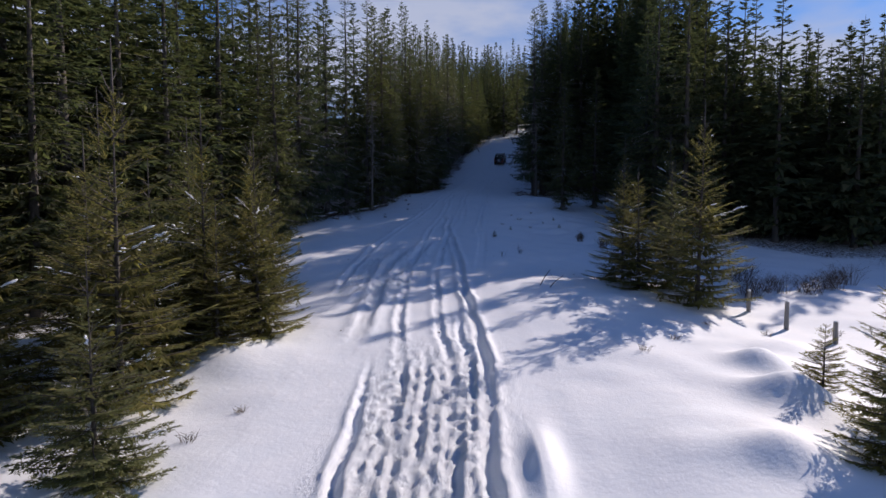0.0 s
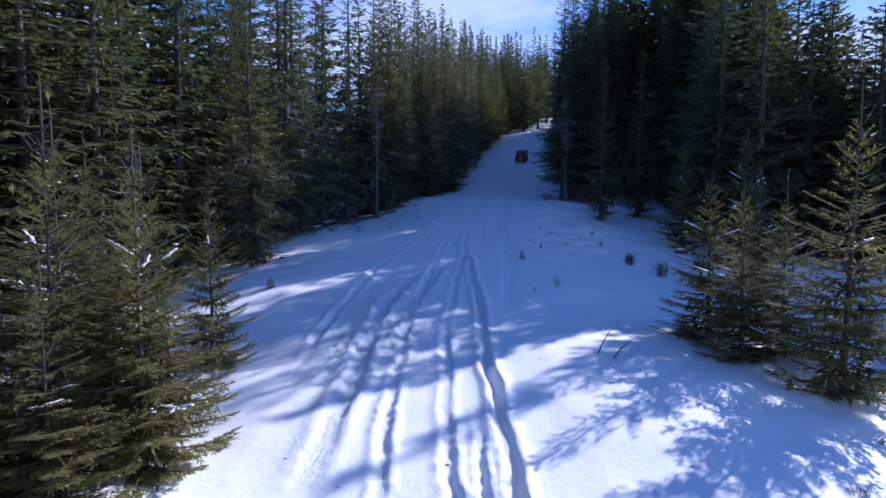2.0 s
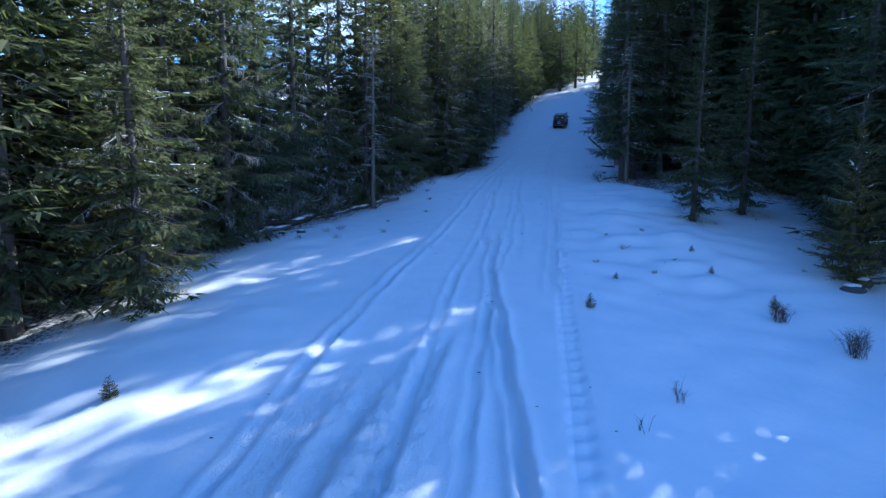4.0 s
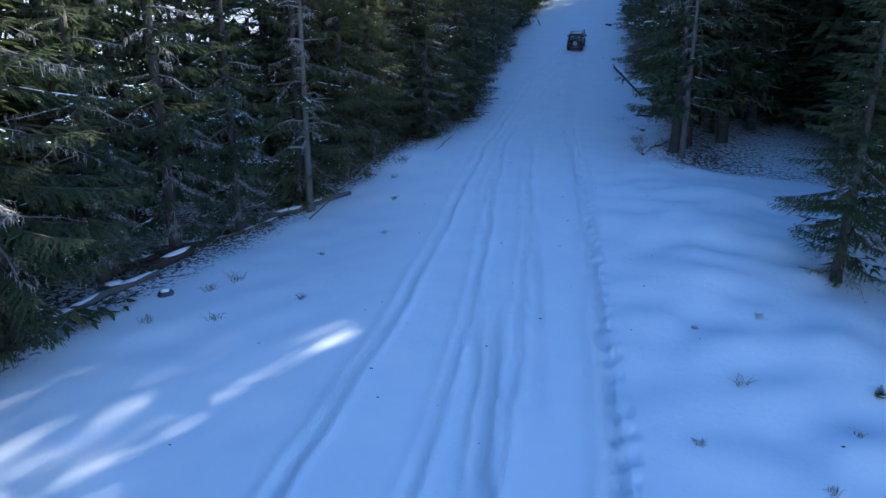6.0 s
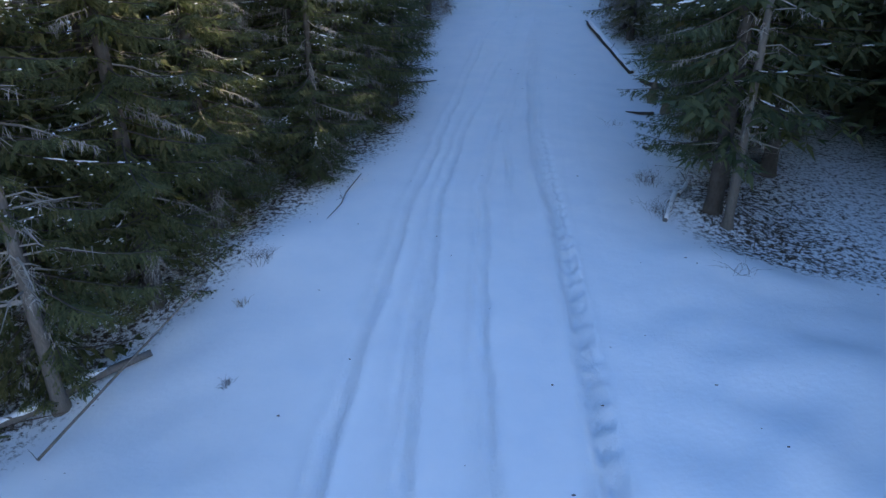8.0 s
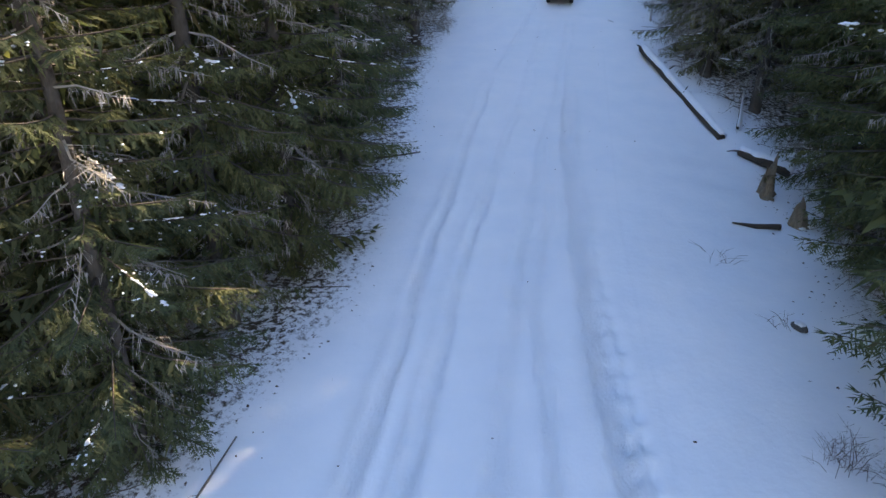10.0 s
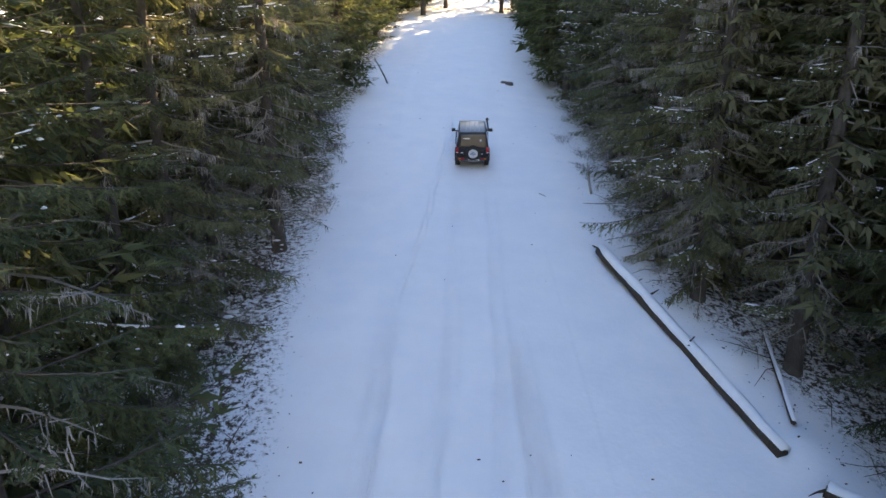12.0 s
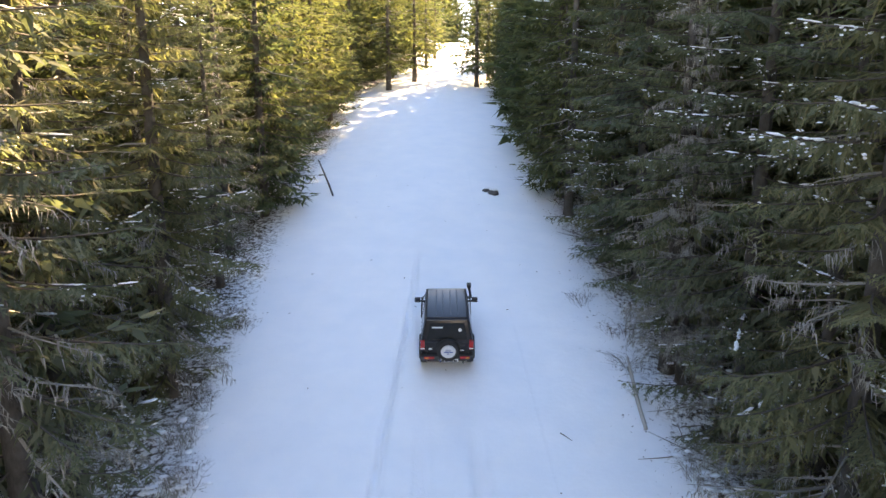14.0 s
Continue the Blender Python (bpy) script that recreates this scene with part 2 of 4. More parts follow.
def land(x, y):
    """Height of the snow."""
    x, y = np.asarray(x, float), np.asarray(y, float)
    d = np.abs(x - xc(y))
    off = np.clip((d - 3.0) / 4.0, 0, 1)
    h = base_height(x, y) + 0.10 * waves(WAVES, x, y) * (0.2 + off) + 0.05 * waves(SMALL, x, y) * (0.2 + off)
    for mx, my, r, a in MOUNDS:
        h = h + a * np.exp(-((x - mx) ** 2 + (y - my) ** 2) / (r * r))
    h = h + 0.3 * np.exp(-(((x - 2.9) / 0.3) ** 2) - ((y - 12.9) / 1.3) ** 2)
    wob = 0.05 * np.sin(0.8 * y) + 0.02 * np.sin(2.3 * y + 1)
    clods = waves(CLODS, x, y)
    for n, (ry, rx, depth, w, bank) in enumerate(RUTS):
        depth = depth * np.interp(y, [40, 50], [1.0, 0.6])
        u = x - np.interp(y, ry, rx) - wob * (0.6 + 0.1 * (n % 5)) - 0.022 * np.sin(1.9 * y + 2.1 * n) - 0.014 * np.sin(4.7 * y + n)
        fade = np.clip((y - ry[0]) / 2, 0, 1) * np.clip((ry[-1] - y) / 2, 0, 1) * (0.75 + 0.25 * np.sin(0.9 * y + 1.7 * n))
        h = h + fade * depth * (-np.exp(-((u / (1.25 * w)) ** 4)) + bank * np.exp(-(((np.abs(u) - 2.1 * w) / w) ** 2))) + fade * 0.11 * clods * np.exp(-(((np.abs(u) - 1.4 * w) / w) ** 2))
    churn = np.exp(-(((x - 0.6) / 1.5) ** 4)) * np.clip((21 - y) / 4, 0, 1)
    prints = np.exp(-(((x - np.interp(y, [43, 60, 82], [1.4, 1.6, 1.9])) / 0.28) ** 2)) * np.clip((y - 42) / 4, 0, 1) * np.clip((80 - y) / 8, 0, 1)
    scuff = np.exp(-(((x + 3.0) / 1.6) ** 4)) * np.exp(-(((y - 31) / 5.5) ** 4))
    lumpy = np.exp(-(((x - 5.5) / 3.5) ** 4)) * np.exp(-(((y - 53) / 10) ** 4))
    for foot in (-0.12, 0.12):
        fx = x - np.interp(y, [43, 60, 82], [1.4, 1.6, 1.9]) - foot
        fy = np.mod(y + 2.3 * foot, 0.62) - 0.31
        h = h - 0.15 * np.exp(-((fx / 0.11) ** 2) - (fy / 0.16) ** 2) * np.clip((y - 30) / 4, 0, 1) * np.clip((80 - y) / 8, 0, 1)
    h = h + 0.11 * lumpy * waves(SMALL, x, y)
    return h + (0.07 * churn + 0.045 * prints + 0.04 * scuff) * waves(CHURN, x, y) * 1.6 + (0.13 * churn + 0.16 * prints + 0.16 * scuff) * clods


def gz(x, y):
    return float(land(x, y))


def mesh_of(name, verts, faces, material, smooth=False):
    me = bpy.data.meshes.new(name)
    me.from_pydata(verts, [], faces)
    me.materials.append(material)
    if smooth:
        me.polygons.foreach_set("use_smooth", [True] * len(me.polygons))
    me.update()
    return me


def build_ground():
    col = np.concatenate([[-700, -300, -120, -60, -40, -30], np.arange(-24, -10, 1.0), np.arange(-10, -5, 0.25), np.arange(-5, -3, 0.1), np.arange(-3, 2.4, 0.06), np.arange(2.4, 6, 0.1),
                          np.arange(6, 10, 0.3), np.arange(10, 24, 1.0), [24, 30, 40, 60, 120, 300, 700]])
    row = np.concatenate([[-500, -150, -60, -30, -15, -5, 0], np.arange(3, 24, 0.11), np.arange(24, 80, 0.17), np.arange(80, 112, 0.25), np.arange(112, 160, 0.5), np.arange(160, 240, 3), [260, 320, 450, 700]])
    X = col[None, :] + xc(row)[:, None] * np.clip(1.5 - np.abs(col) / 40, 0, 1)[None, :]
    Y = np.repeat(row[:, None], len(col), 1)
    Z = land(X, Y)
    nr, nc = X.shape
    idx = np.arange(nr * nc).reshape(nr, nc)
    faces = np.stack([idx[:-1, :-1], idx[:-1, 1:], idx[1:, 1:], idx[1:, :-1]], -1).reshape(-1, 4)
    me = mesh_of("ground", np.stack([X, Y, Z], -1).reshape(-1, 3).tolist(), faces.tolist(), SNOW, True)
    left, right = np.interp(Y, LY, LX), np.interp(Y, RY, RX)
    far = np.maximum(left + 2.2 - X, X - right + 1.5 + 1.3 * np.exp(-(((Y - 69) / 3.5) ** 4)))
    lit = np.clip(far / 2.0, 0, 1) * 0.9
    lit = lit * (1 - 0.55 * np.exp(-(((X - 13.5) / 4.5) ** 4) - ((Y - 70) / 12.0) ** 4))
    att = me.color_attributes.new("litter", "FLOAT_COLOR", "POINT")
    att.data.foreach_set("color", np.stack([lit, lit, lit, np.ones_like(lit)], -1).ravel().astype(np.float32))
    tread = np.zeros_like(X)
    for ry, rx, depth, w, bank in RUTS:
        u = (X - np.interp(Y, ry, rx)) / (2.2 * w)
        tread = np.maximum(tread, np.exp(-u * u) * np.clip((Y - ry[0]) / 2, 0, 1) * np.clip((ry[-1] - Y) / 2, 0, 1) * min(1.0, depth * 7))
    tread = np.maximum(tread * 0.8, np.exp(-(((X - 0.6) / 1.7) ** 4)) * np.clip((21 - Y) / 4, 0, 1))
    tread = np.maximum(tread, 0.7 * np.exp(-(((X + 3.0) / 1.8) ** 4)) * np.exp(-(((Y - 31) / 6) ** 4)))
    att = me.color_attributes.new("tread", "FLOAT_COLOR", "POINT")
    att.data.foreach_set("color", np.stack([tread, tread, tread, np.ones_like(tread)], -1).ravel().astype(np.float32))
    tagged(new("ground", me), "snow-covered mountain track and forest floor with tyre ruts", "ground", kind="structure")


build_ground()


# ---- building helpers ----
def part(name, bm, material, parent, label="", smooth=False):
    me = bpy.data.meshes.new(name)
    bm.to_mesh(me)
    bm.free()
    return part_mesh(name, me, material, parent, label, smooth)


def part_mesh(name, me, material, parent, label="", smooth=False):
    if not me.materials:
        me.materials.append(material)
    if smooth:
        me.polygons.foreach_set("use_smooth", [True] * len(me.polygons))
    ob = new(name, me)
    ob.parent = parent
    return tagged(ob, label) if label else ob


def root(name, label, category, group="", m=None):
    ob = new(name)
    ob.empty_display_size = 0.2
    if m is not None:
        ob.matrix_basis = m
    return tagged(ob, label, category, group)


def ring_tube(points, radii, sides=6, jitter=0.0, seed=0, closed=True):
    """Verts and faces of a tube along points."""
    rnd = random.Random(seed)
    pts = [Vector(p) for p in points]
    verts, faces = [], []
    for i, p in enumerate(pts):
        ahead = (pts[min(i + 1, len(pts) - 1)] - pts[max(i - 1, 0)]).normalized()
        side = ahead.cross(Vector((0.13, 0.21, 1)) if abs(ahead.z) < 0.9 else Vector((1, 0.1, 0))).normalized()
        up = side.cross(ahead)
        for k in range(sides):
            a = 2 * math.pi * k / sides
            r = radii[i] * (1 + rnd.uniform(-jitter, jitter))
            verts.append(tuple(p + side * math.cos(a) * r + up * math.sin(a) * r))
        if i:
            for k in range(sides):
                a0, b0 = (i - 1) * sides, i * sides
                faces.append((a0 + k, a0 + (k + 1) % sides, b0 + (k + 1) % sides, b0 + k))
    if closed:
        faces += [tuple(reversed(range(sides))), tuple(range(len(verts) - sides, len(verts)))]
    return verts, faces


def join(pieces):
    verts, faces = [], []
    for v, f in pieces:
        o = len(verts)
        verts += v
        faces += [tuple(i + o for i in q) for q in f]
    return verts, faces


BLOB = bmesh.new()
bmesh.ops.create_icosphere(BLOB, subdivisions=1, radius=1)
BV = np.array([v.co[:] for v in BLOB.verts])
BF = [tuple(v.index for v in f.verts) for f in BLOB.faces]
BLOB.free()


# ---- spruces ----
def blades(a, b, w, rs, slim=False):
    """Pointed sprays from a to b, widest near the root; slim ones are plain wedges."""
    d = b - a
    side = np.cross(d, np.array([0, 0, 1.0]) + rs.uniform(-0.55, 0.55, a.shape))
    side /= np.linalg.norm(side, axis=1)[:, None] + 1e-9
    if slim:
        v = np.stack([a + side * w[:, None], b, a - side * w[:, None]], 1).reshape(-1, 3)
        return v.tolist(), np.arange(len(v)).reshape(-1, 3).tolist()
    m = a + d * 0.22
    v = np.stack([a, m + side * w[:, None], b, m - side * w[:, None]], 1).reshape(-1, 3)
    return v.tolist(), np.arange(len(v)).reshape(-1, 4).tolist()


def spruce_data(seed, H, R, clear, whorl, per, step, twig, dead=0.2, snowy=0.09, droop=0.6, lead=0.0, top_pow=0.85, rise=-24, broad=0.17, fine=None, fleck=0.0, comb=0.4, inner=3, stems=0.4, skirt=0.75, crest=38):
    """Meshes of a spruce H high: trunk, crown (boughs with side twigs and needle sprays), dead branches and the snow on it.

    fine = (height, step, twig): below that height and on the +x side the boughs carry finer sprays."""
    rs = np.random.default_rng(seed)
    A, B, W = [], [], []
    wood, grey, dead0, dead1, snow, specks = [], [], [], [], [], []
    up = np.array([0, 0, 1.0])
    lean = rs.uniform(-0.012, 0.012, 2)
    z, twist = clear, 0.0

    def add(a, b, w):
        A.append(a)
        B.append(b)
        W.append(w)

    while z < H * 0.985:
        u = z / H
        n = max(3, int(round(per * (1 - 0.4 * u) + rs.uniform(-1, 1))))
        twist += rs.uniform(0.4, 1.1)
        for k in range(n):
            zz = max(0.05, z + rs.uniform(-0.35, 0.35) * whorl)
            uu = min(zz / H, 0.99)
            az = twist + 2 * math.pi * k / n + rs.uniform(-0.3, 0.3)
            prof = min(1.0, (1 - uu) / 0.8) ** top_pow * (skirt + (1 - skirt) * min(1, (zz - clear) / (0.15 * H)))
            L = max(0.14, R * prof * rs.uniform(0.62, 1.1))
            e0 = math.tan(math.radians(rise + (crest - rise) * uu ** 1.5 + rs.uniform(-8, 8)))
            curve = 0.30 * (1 - uu) - 0.10 * uu
            hd = np.array([math.cos(az), math.sin(az), 0.0])
            lat = np.array([-hd[1], hd[0], 0.0])
            base = np.array([lean[0] * zz, lean[1] * zz, zz])
            bend = rs.uniform(-0.14, 0.14)
            is_dead = dead > 1 or rs.random() < dead * max(0.0, 1.2 - 1.5 * uu)
            if is_dead:
                L, curve, bend = L * rs.uniform(0.6, 0.95), rs.uniform(-0.25, 0.1), bend * 2

            def at(s):
                s = np.asarray(s)[:, None]
                return base + hd * L * s + lat * (bend * L * s * s) + up * L * (e0 * s + curve * s * s)

            pts = at(np.array([0, 0.35, 0.7, 1.0]))
            r0 = 0.012 + 0.010 * L
            near = fine and zz < fine[0] and math.cos(az) > -0.05
            st, tw = fine[1:] if near else (step, twig)
            tw = tw * min(1.0, max(0.3, 1.5 * (1 - uu)))
            if is_dead:
                pts[1:] += rs.uniform(-0.05, 0.05, (3, 3)) * L
                grey.append(ring_tube(pts.tolist(), [r0, r0 * 0.7, r0 * 0.45, r0 * 0.12], 3, closed=False))
                # bare twigs, with a fringe of lichen hanging from the bough
                m = max(3, int(L / (st * 0.7)))
                s = rs.uniform(0.15, 1.0, m)
                p = at(s)
                side = rs.choice([-1.0, 1.0], m)[:, None]
                q = p + (hd * rs.uniform(0.2, 0.8, (m, 1)) + lat * side * rs.uniform(0.3, 1.0, (m, 1)) - up * rs.uniform(0.0, 0.7, (m, 1))) * (0.30 * L * (1.1 - s) + 0.08)[:, None]
                dead0.append(p)
                dead1.append(q)
                f = rs.random((m * 4, 1))
                p2, q2 = np.repeat(p, 4, 0), np.repeat(q, 4, 0)
                h0 = p2 + (q2 - p2) * f
                dead0.append(h0)
                dead1.append(h0 + rs.uniform(-0.06, 0.06, (4 * m, 3)) - up * rs.uniform(0.05, 0.26, (4 * m, 1)))
                continue
            if L > stems * 2:
                wood.append(ring_tube(pts.tolist(), [r0 * 0.8, r0 * 0.6, r0 * 0.4, r0 * 0.12], 3, closed=False))
            # side twigs: flat fans to the tip, hanging like a comb further in
            ns = max(3, int(L / st))
            s = np.tile((np.arange(ns) + 0.5) / ns, 2) + rs.uniform(-0.3, 0.3, 2 * ns) / ns
            s = np.clip(0.12 + 0.86 * s, 0.1, 1.0)
            side = np.repeat([-1.0, 1.0], ns)
            p = at(s)
            axis = hd + lat * (2 * bend * s)[:, None] + up * (e0 + 2 * curve * s)[:, None]
            ln = np.minimum((0.36 * L * np.maximum(0.02, 1.02 - s) ** 0.75 * np.minimum(1, s / 0.35) + 0.12) * rs.uniform(0.65, 1.2, 2 * ns), 0.8)
            hang = droop * (1 - 0.8 * uu) * rs.uniform(0.4, 1.2, 2 * ns)
            d = axis * rs.uniform(0.5, 0.9, (2 * ns, 1)) + lat * (side * rs.uniform(0.55, 0.95, 2 * ns))[:, None] - up * hang[:, None]
            falls = rs.random(2 * ns) < comb * (1 - uu)
            d = np.where(falls[:, None], axis * 0.15 + lat * (side * 0.22)[:, None] - up, d)
            ln = np.where(falls, ln * 0.7 + 0.05, ln)
            d /= np.linalg.norm(d, axis=1)[:, None]
            flat = np.cross(d, up)
            flat = np.where(falls[:, None], axis * [1, 1, 0.5], flat)
            flat /= np.linalg.norm(flat, axis=1)[:, None] + 1e-9
            K = np.maximum(1, np.round(ln / (tw * 0.62))).astype(int)
            rep = np.repeat(np.arange(2 * ns), K)
            kin = np.concatenate([np.arange(v) for v in K])
            t = (kin + rs.uniform(0.2, 0.8, len(rep))) / K[rep]
            q = p[rep] + d[rep] * (ln[rep] * t)[:, None]
            for sgn in (-1, 1):
                fd = d[rep] * 0.75 + flat[rep] * (sgn * rs.uniform(0.45, 0.8, (len(rep), 1))) - up * rs.uniform(0.0, 0.35, (len(rep), 1)) * (1 - 0.8 * uu)
                fl = tw * rs.uniform(0.75, 1.3, len(rep)) * (1.15 - 0.45 * t)
                add(q, q + fd * fl[:, None], fl * (0.13 if near else broad) * rs.uniform(0.8, 1.2, len(rep)))
            add(p, p + d * (ln * 1.08)[:, None], np.clip(ln * 0.035, 0.009, 0.022 if near else 0.05))
            tips = 4 if near else 2
            tip = at(np.linspace(0.75, 1.0, tips))
            for sgn in (-1, 0, 1):
                td = axis[-1] + lat * sgn * 0.7
                add(tip, tip + td * tw * rs.uniform(0.8, 1.2, (tips, 1)), np.full(tips, tw * broad))
            # short sprays shading the inside of the crown
            for j in range(inner if L > 0.9 else 0):
                s1 = rs.uniform(0.08, 0.5, 3)
                p1 = at(s1)
                e = p1 + (hd * rs.uniform(0.1, 0.6, (3, 1)) + lat * rs.uniform(-1, 1, (3, 1)) - up * rs.uniform(0.2, 1.0, (3, 1))) * min(0.5, 0.22 * L)
                add(p1, e, np.full(3, 0.03 + 0.01 * L))
            if rs.random() < snowy and L > 0.6 and uu < 0.8:
                # snow lying along the bough in broken ribbons
                c = rs.uniform(0.25, 0.6)
                while c < 0.95:
                    m = rs.uniform(0.10, 0.55) / L
                    cells = max(5, int(m * L / 0.05))
                    line = at(np.linspace(c, min(1.0, c + m), cells)) + up * 0.03 + lat * rs.uniform(-0.025, 0.025, (cells, 1))
                    half = rs.uniform(0.025, 0.06) * np.sin(np.linspace(0.2, 2.95, cells)) ** 0.5 * rs.uniform(0.5, 1.25, cells)
                    v, f = ring_tube(line.tolist(), half.tolist(), 6, 0.3, int(rs.integers(999)))
                    v, mid = np.array(v), np.repeat(line[:, 2], 6)
                    v[:, 2] = mid + (v[:, 2] - mid) * 0.45
                    snow.append((v.tolist(), f))
                    c += m + rs.uniform(0.05, 0.5) / L
                if near:
                    specks.append(q[rs.random(len(q)) < fleck * 6] + up * 0.02)
            elif near and rs.random() < 0.18:
                specks.append(q[rs.random(len(q)) < fleck] + up * 0.02)
        z += whorl * (1 - 0.45 * u)
    # dry sticks on the bare foot of the trunk
    for k in range(int(max(0.0, clear - 0.8) * 7)):
        zz, az, ln = rs.uniform(0.7, clear + 0.6), rs.uniform(0, 6.28), rs.uniform(0.4, 1.7)
        hd = np.array([math.cos(az), math.sin(az), rs.uniform(-0.45, 0.1)])
        p0 = np.array([lean[0] * zz, lean[1] * zz, zz])
        p1 = p0 + hd * ln + rs.uniform(-0.15, 0.15, 3)
        grey.append(ring_tube([p0.tolist(), ((p0 + p1) / 2 + up * 0.06).tolist(), p1.tolist()], [0.02, 0.014, 0.004], 3, closed=False))
        f = rs.uniform(0.3, 1.0, (7, 1))
        dead0.append(p0 + (p1 - p0) * f)
        dead1.append(dead0[-1] + rs.uniform(-0.2, 0.2, (7, 3)) - up * rs.uniform(0.0, 0.2, (7, 1)))
    for c0 in (np.concatenate(specks) if specks else []):
        shape = BV * (1 + rs.uniform(-0.35, 0.35, (len(BV), 1))) * [rs.uniform(0.02, 0.06), rs.uniform(0.015, 0.04), rs.uniform(0.01, 0.022)]
        a = rs.uniform(0, 6.28)
        shape = shape @ np.array([[math.cos(a), math.sin(a), 0], [-math.sin(a), math.cos(a), 0], [0, 0, 1]])
        snow.append(((shape + c0).tolist(), BF))
    crown = blades(np.concatenate(A), np.concatenate(B), np.concatenate(W), rs, not fine) if A else ([], [])
    trunk_pts = [(lean[0] * H * f, lean[1] * H * f, H * f - (0.3 if f == 0 else 0)) for f in (0, 0.02, 0.2, 0.45, 0.7, 0.9, 1.0)]
    rt = 0.010 * H + 0.01
    trunk = [ring_tube(trunk_pts, [rt * 1.5, rt * 1.1, rt * 0.88, rt * 0.62, rt * 0.35, rt * 0.12, 0.012], 8, 0.06, seed)]
    if lead:
        top = np.array(trunk_pts[-1])
        trunk.append(ring_tube([tuple(top - up * 0.4), tuple(top + up * lead)], [0.03, 0.008], 4))
        for j in range(9):
            az = rs.uniform(0, 6.28)
            st = top + up * rs.uniform(-0.9, 0.35) * lead
            ln = rs.uniform(0.3, 0.6)
            e = st + np.array([math.cos(az) * ln * 0.6, math.sin(az) * ln * 0.6, ln * 0.8])
            trunk.append(ring_tube([tuple(st), tuple((st + e) / 2 - up * 0.06), tuple(e)], [0.015, 0.011, 0.005], 3, closed=False))
    dd = blades(np.concatenate(dead0), np.concatenate(dead1), np.full(sum(len(v) for v in dead0), 0.011), rs, True) if dead0 else ([], [])
    return {"trunk": join(trunk + wood), "crown": crown, "dead_wood": join(grey + [dd]) if grey or dead0 else None, "snow_load": join(snow) if snow else None}


def spruce_thing(data, needles, label, group=""):
    ob = root("spruce", label, "tree", group)
    part_mesh("trunk", mesh_of("trunk", *data["trunk"], BARK, True), BARK, ob)
    if data["crown"][0]:
        part_mesh("crown", mesh_of("crown", *data["crown"], needles), needles, ob)
    if data["dead_wood"]:
        part_mesh("dead_wood", mesh_of("dead_wood", *data["dead_wood"], LICHEN), LICHEN, ob, "grey lichen-covered dead twigs")["kind"] = "stuff"
    if data["snow_load"]:
        part_mesh("snow_load", mesh_of("snow_load", *data["snow_load"], CAP, True), CAP, ob, "clumps of white snow on branches")["kind"] = "stuff"
    return ob


TALL = "tall dark green spruce with grey dead twigs beside the snowy track"
DEEP = "tall dark spruce standing deep in the shaded forest"
GREY = "tall greyish spruce hung with lichen and streaked with snow"
edge_kinds = [spruce_thing(spruce_data(11 + i, 20, (3.1, 2.8, 3.3, 3.1)[i], (0.9, 1.4, 0.6, 2.4)[i], 0.60, 7, 0.5, 0.45, dead=(0.26, 0.4, 0.2, 0.34)[i], snowy=(0.09, 0.06, 0.10, 0.08)[i], droop=0.75, fine=(11.5, 0.135, 0.125), fleck=0.012, comb=(0.35, 0.6, 0.3, 0.5)[i]), NEEDLE, TALL, "spruces along the track")
              for i in range(4)]
upper_kinds = [spruce_thing(spruce_data(21 + i, 20, (3.0, 2.7, 3.2)[i], (0.9, 1.6, 0.6)[i], 0.62, 7, 0.5, 0.45, dead=(0.42, 0.6, 0.34)[i], snowy=(0.26, 0.2, 0.3)[i], droop=0.75, fine=(11.5, 0.135, 0.125), fleck=0.016, comb=(0.45, 0.6, 0.4)[i]), GREYNEEDLE, GREY, "spruces along the upper track")
               for i in range(3)]
mid_kinds = [spruce_thing(spruce_data(31 + i, 21, (3.3, 3.6, 3.1)[i], (1.6, 1.0, 2.4)[i], 0.74, 7, 0.5, 0.44, dead=(0.15, 0.12, 0.25)[i], snowy=0.03, droop=0.6, comb=0.35, inner=2, stems=0.9, broad=0.21), NEEDLE, DEEP, "spruces in the forest")
             for i in range(3)]
far_data = [spruce_data(51 + i, 22, (3.8, 3.4)[i], 1.6, 1.1, 6, 1.25, 0.8, dead=0.0, snowy=0.0, broad=0.36, inner=2, stems=9, top_pow=1.0) for i in range(2)]
dead_kinds = [spruce_thing(spruce_data(61, 15, 2.4, 1.2, 0.5, 6, 0.055, 0.3, dead=2.0, rise=-14), NEEDLE, "grey dead spruce draped with lichen among live trees", "dead spruces")]
young_kinds = [spruce_thing(spruce_data(71 + i, 6.0, (1.8, 1.6, 1.7)[i], 0.2, 0.36, 7, 0.13, 0.15, dead=0.04, snowy=0.08, fine=(6, 0.13, 0.15), fleck=0.03, droop=0.15, lead=(1.5, 1.0, 0.7)[i], top_pow=0.8, rise=-8, comb=0.05, inner=3, stems=0.3, skirt=0.9, crest=58), YOUNG,
                            "young yellowish-green spruce with bare leader in snow", "young spruces in the clearing") for i in range(3)]
sap_kinds = [spruce_thing(spruce_data(91, 1.6, 0.68, 0.06, 0.18, 7, 0.06, 0.08, dead=0, snowy=0.0, fleck=0.02, droop=0.0, rise=0, comb=0, inner=0, stems=0.1), YOUNG, "small spruce sapling growing out of the snow", "spruce saplings")]
USED = set()


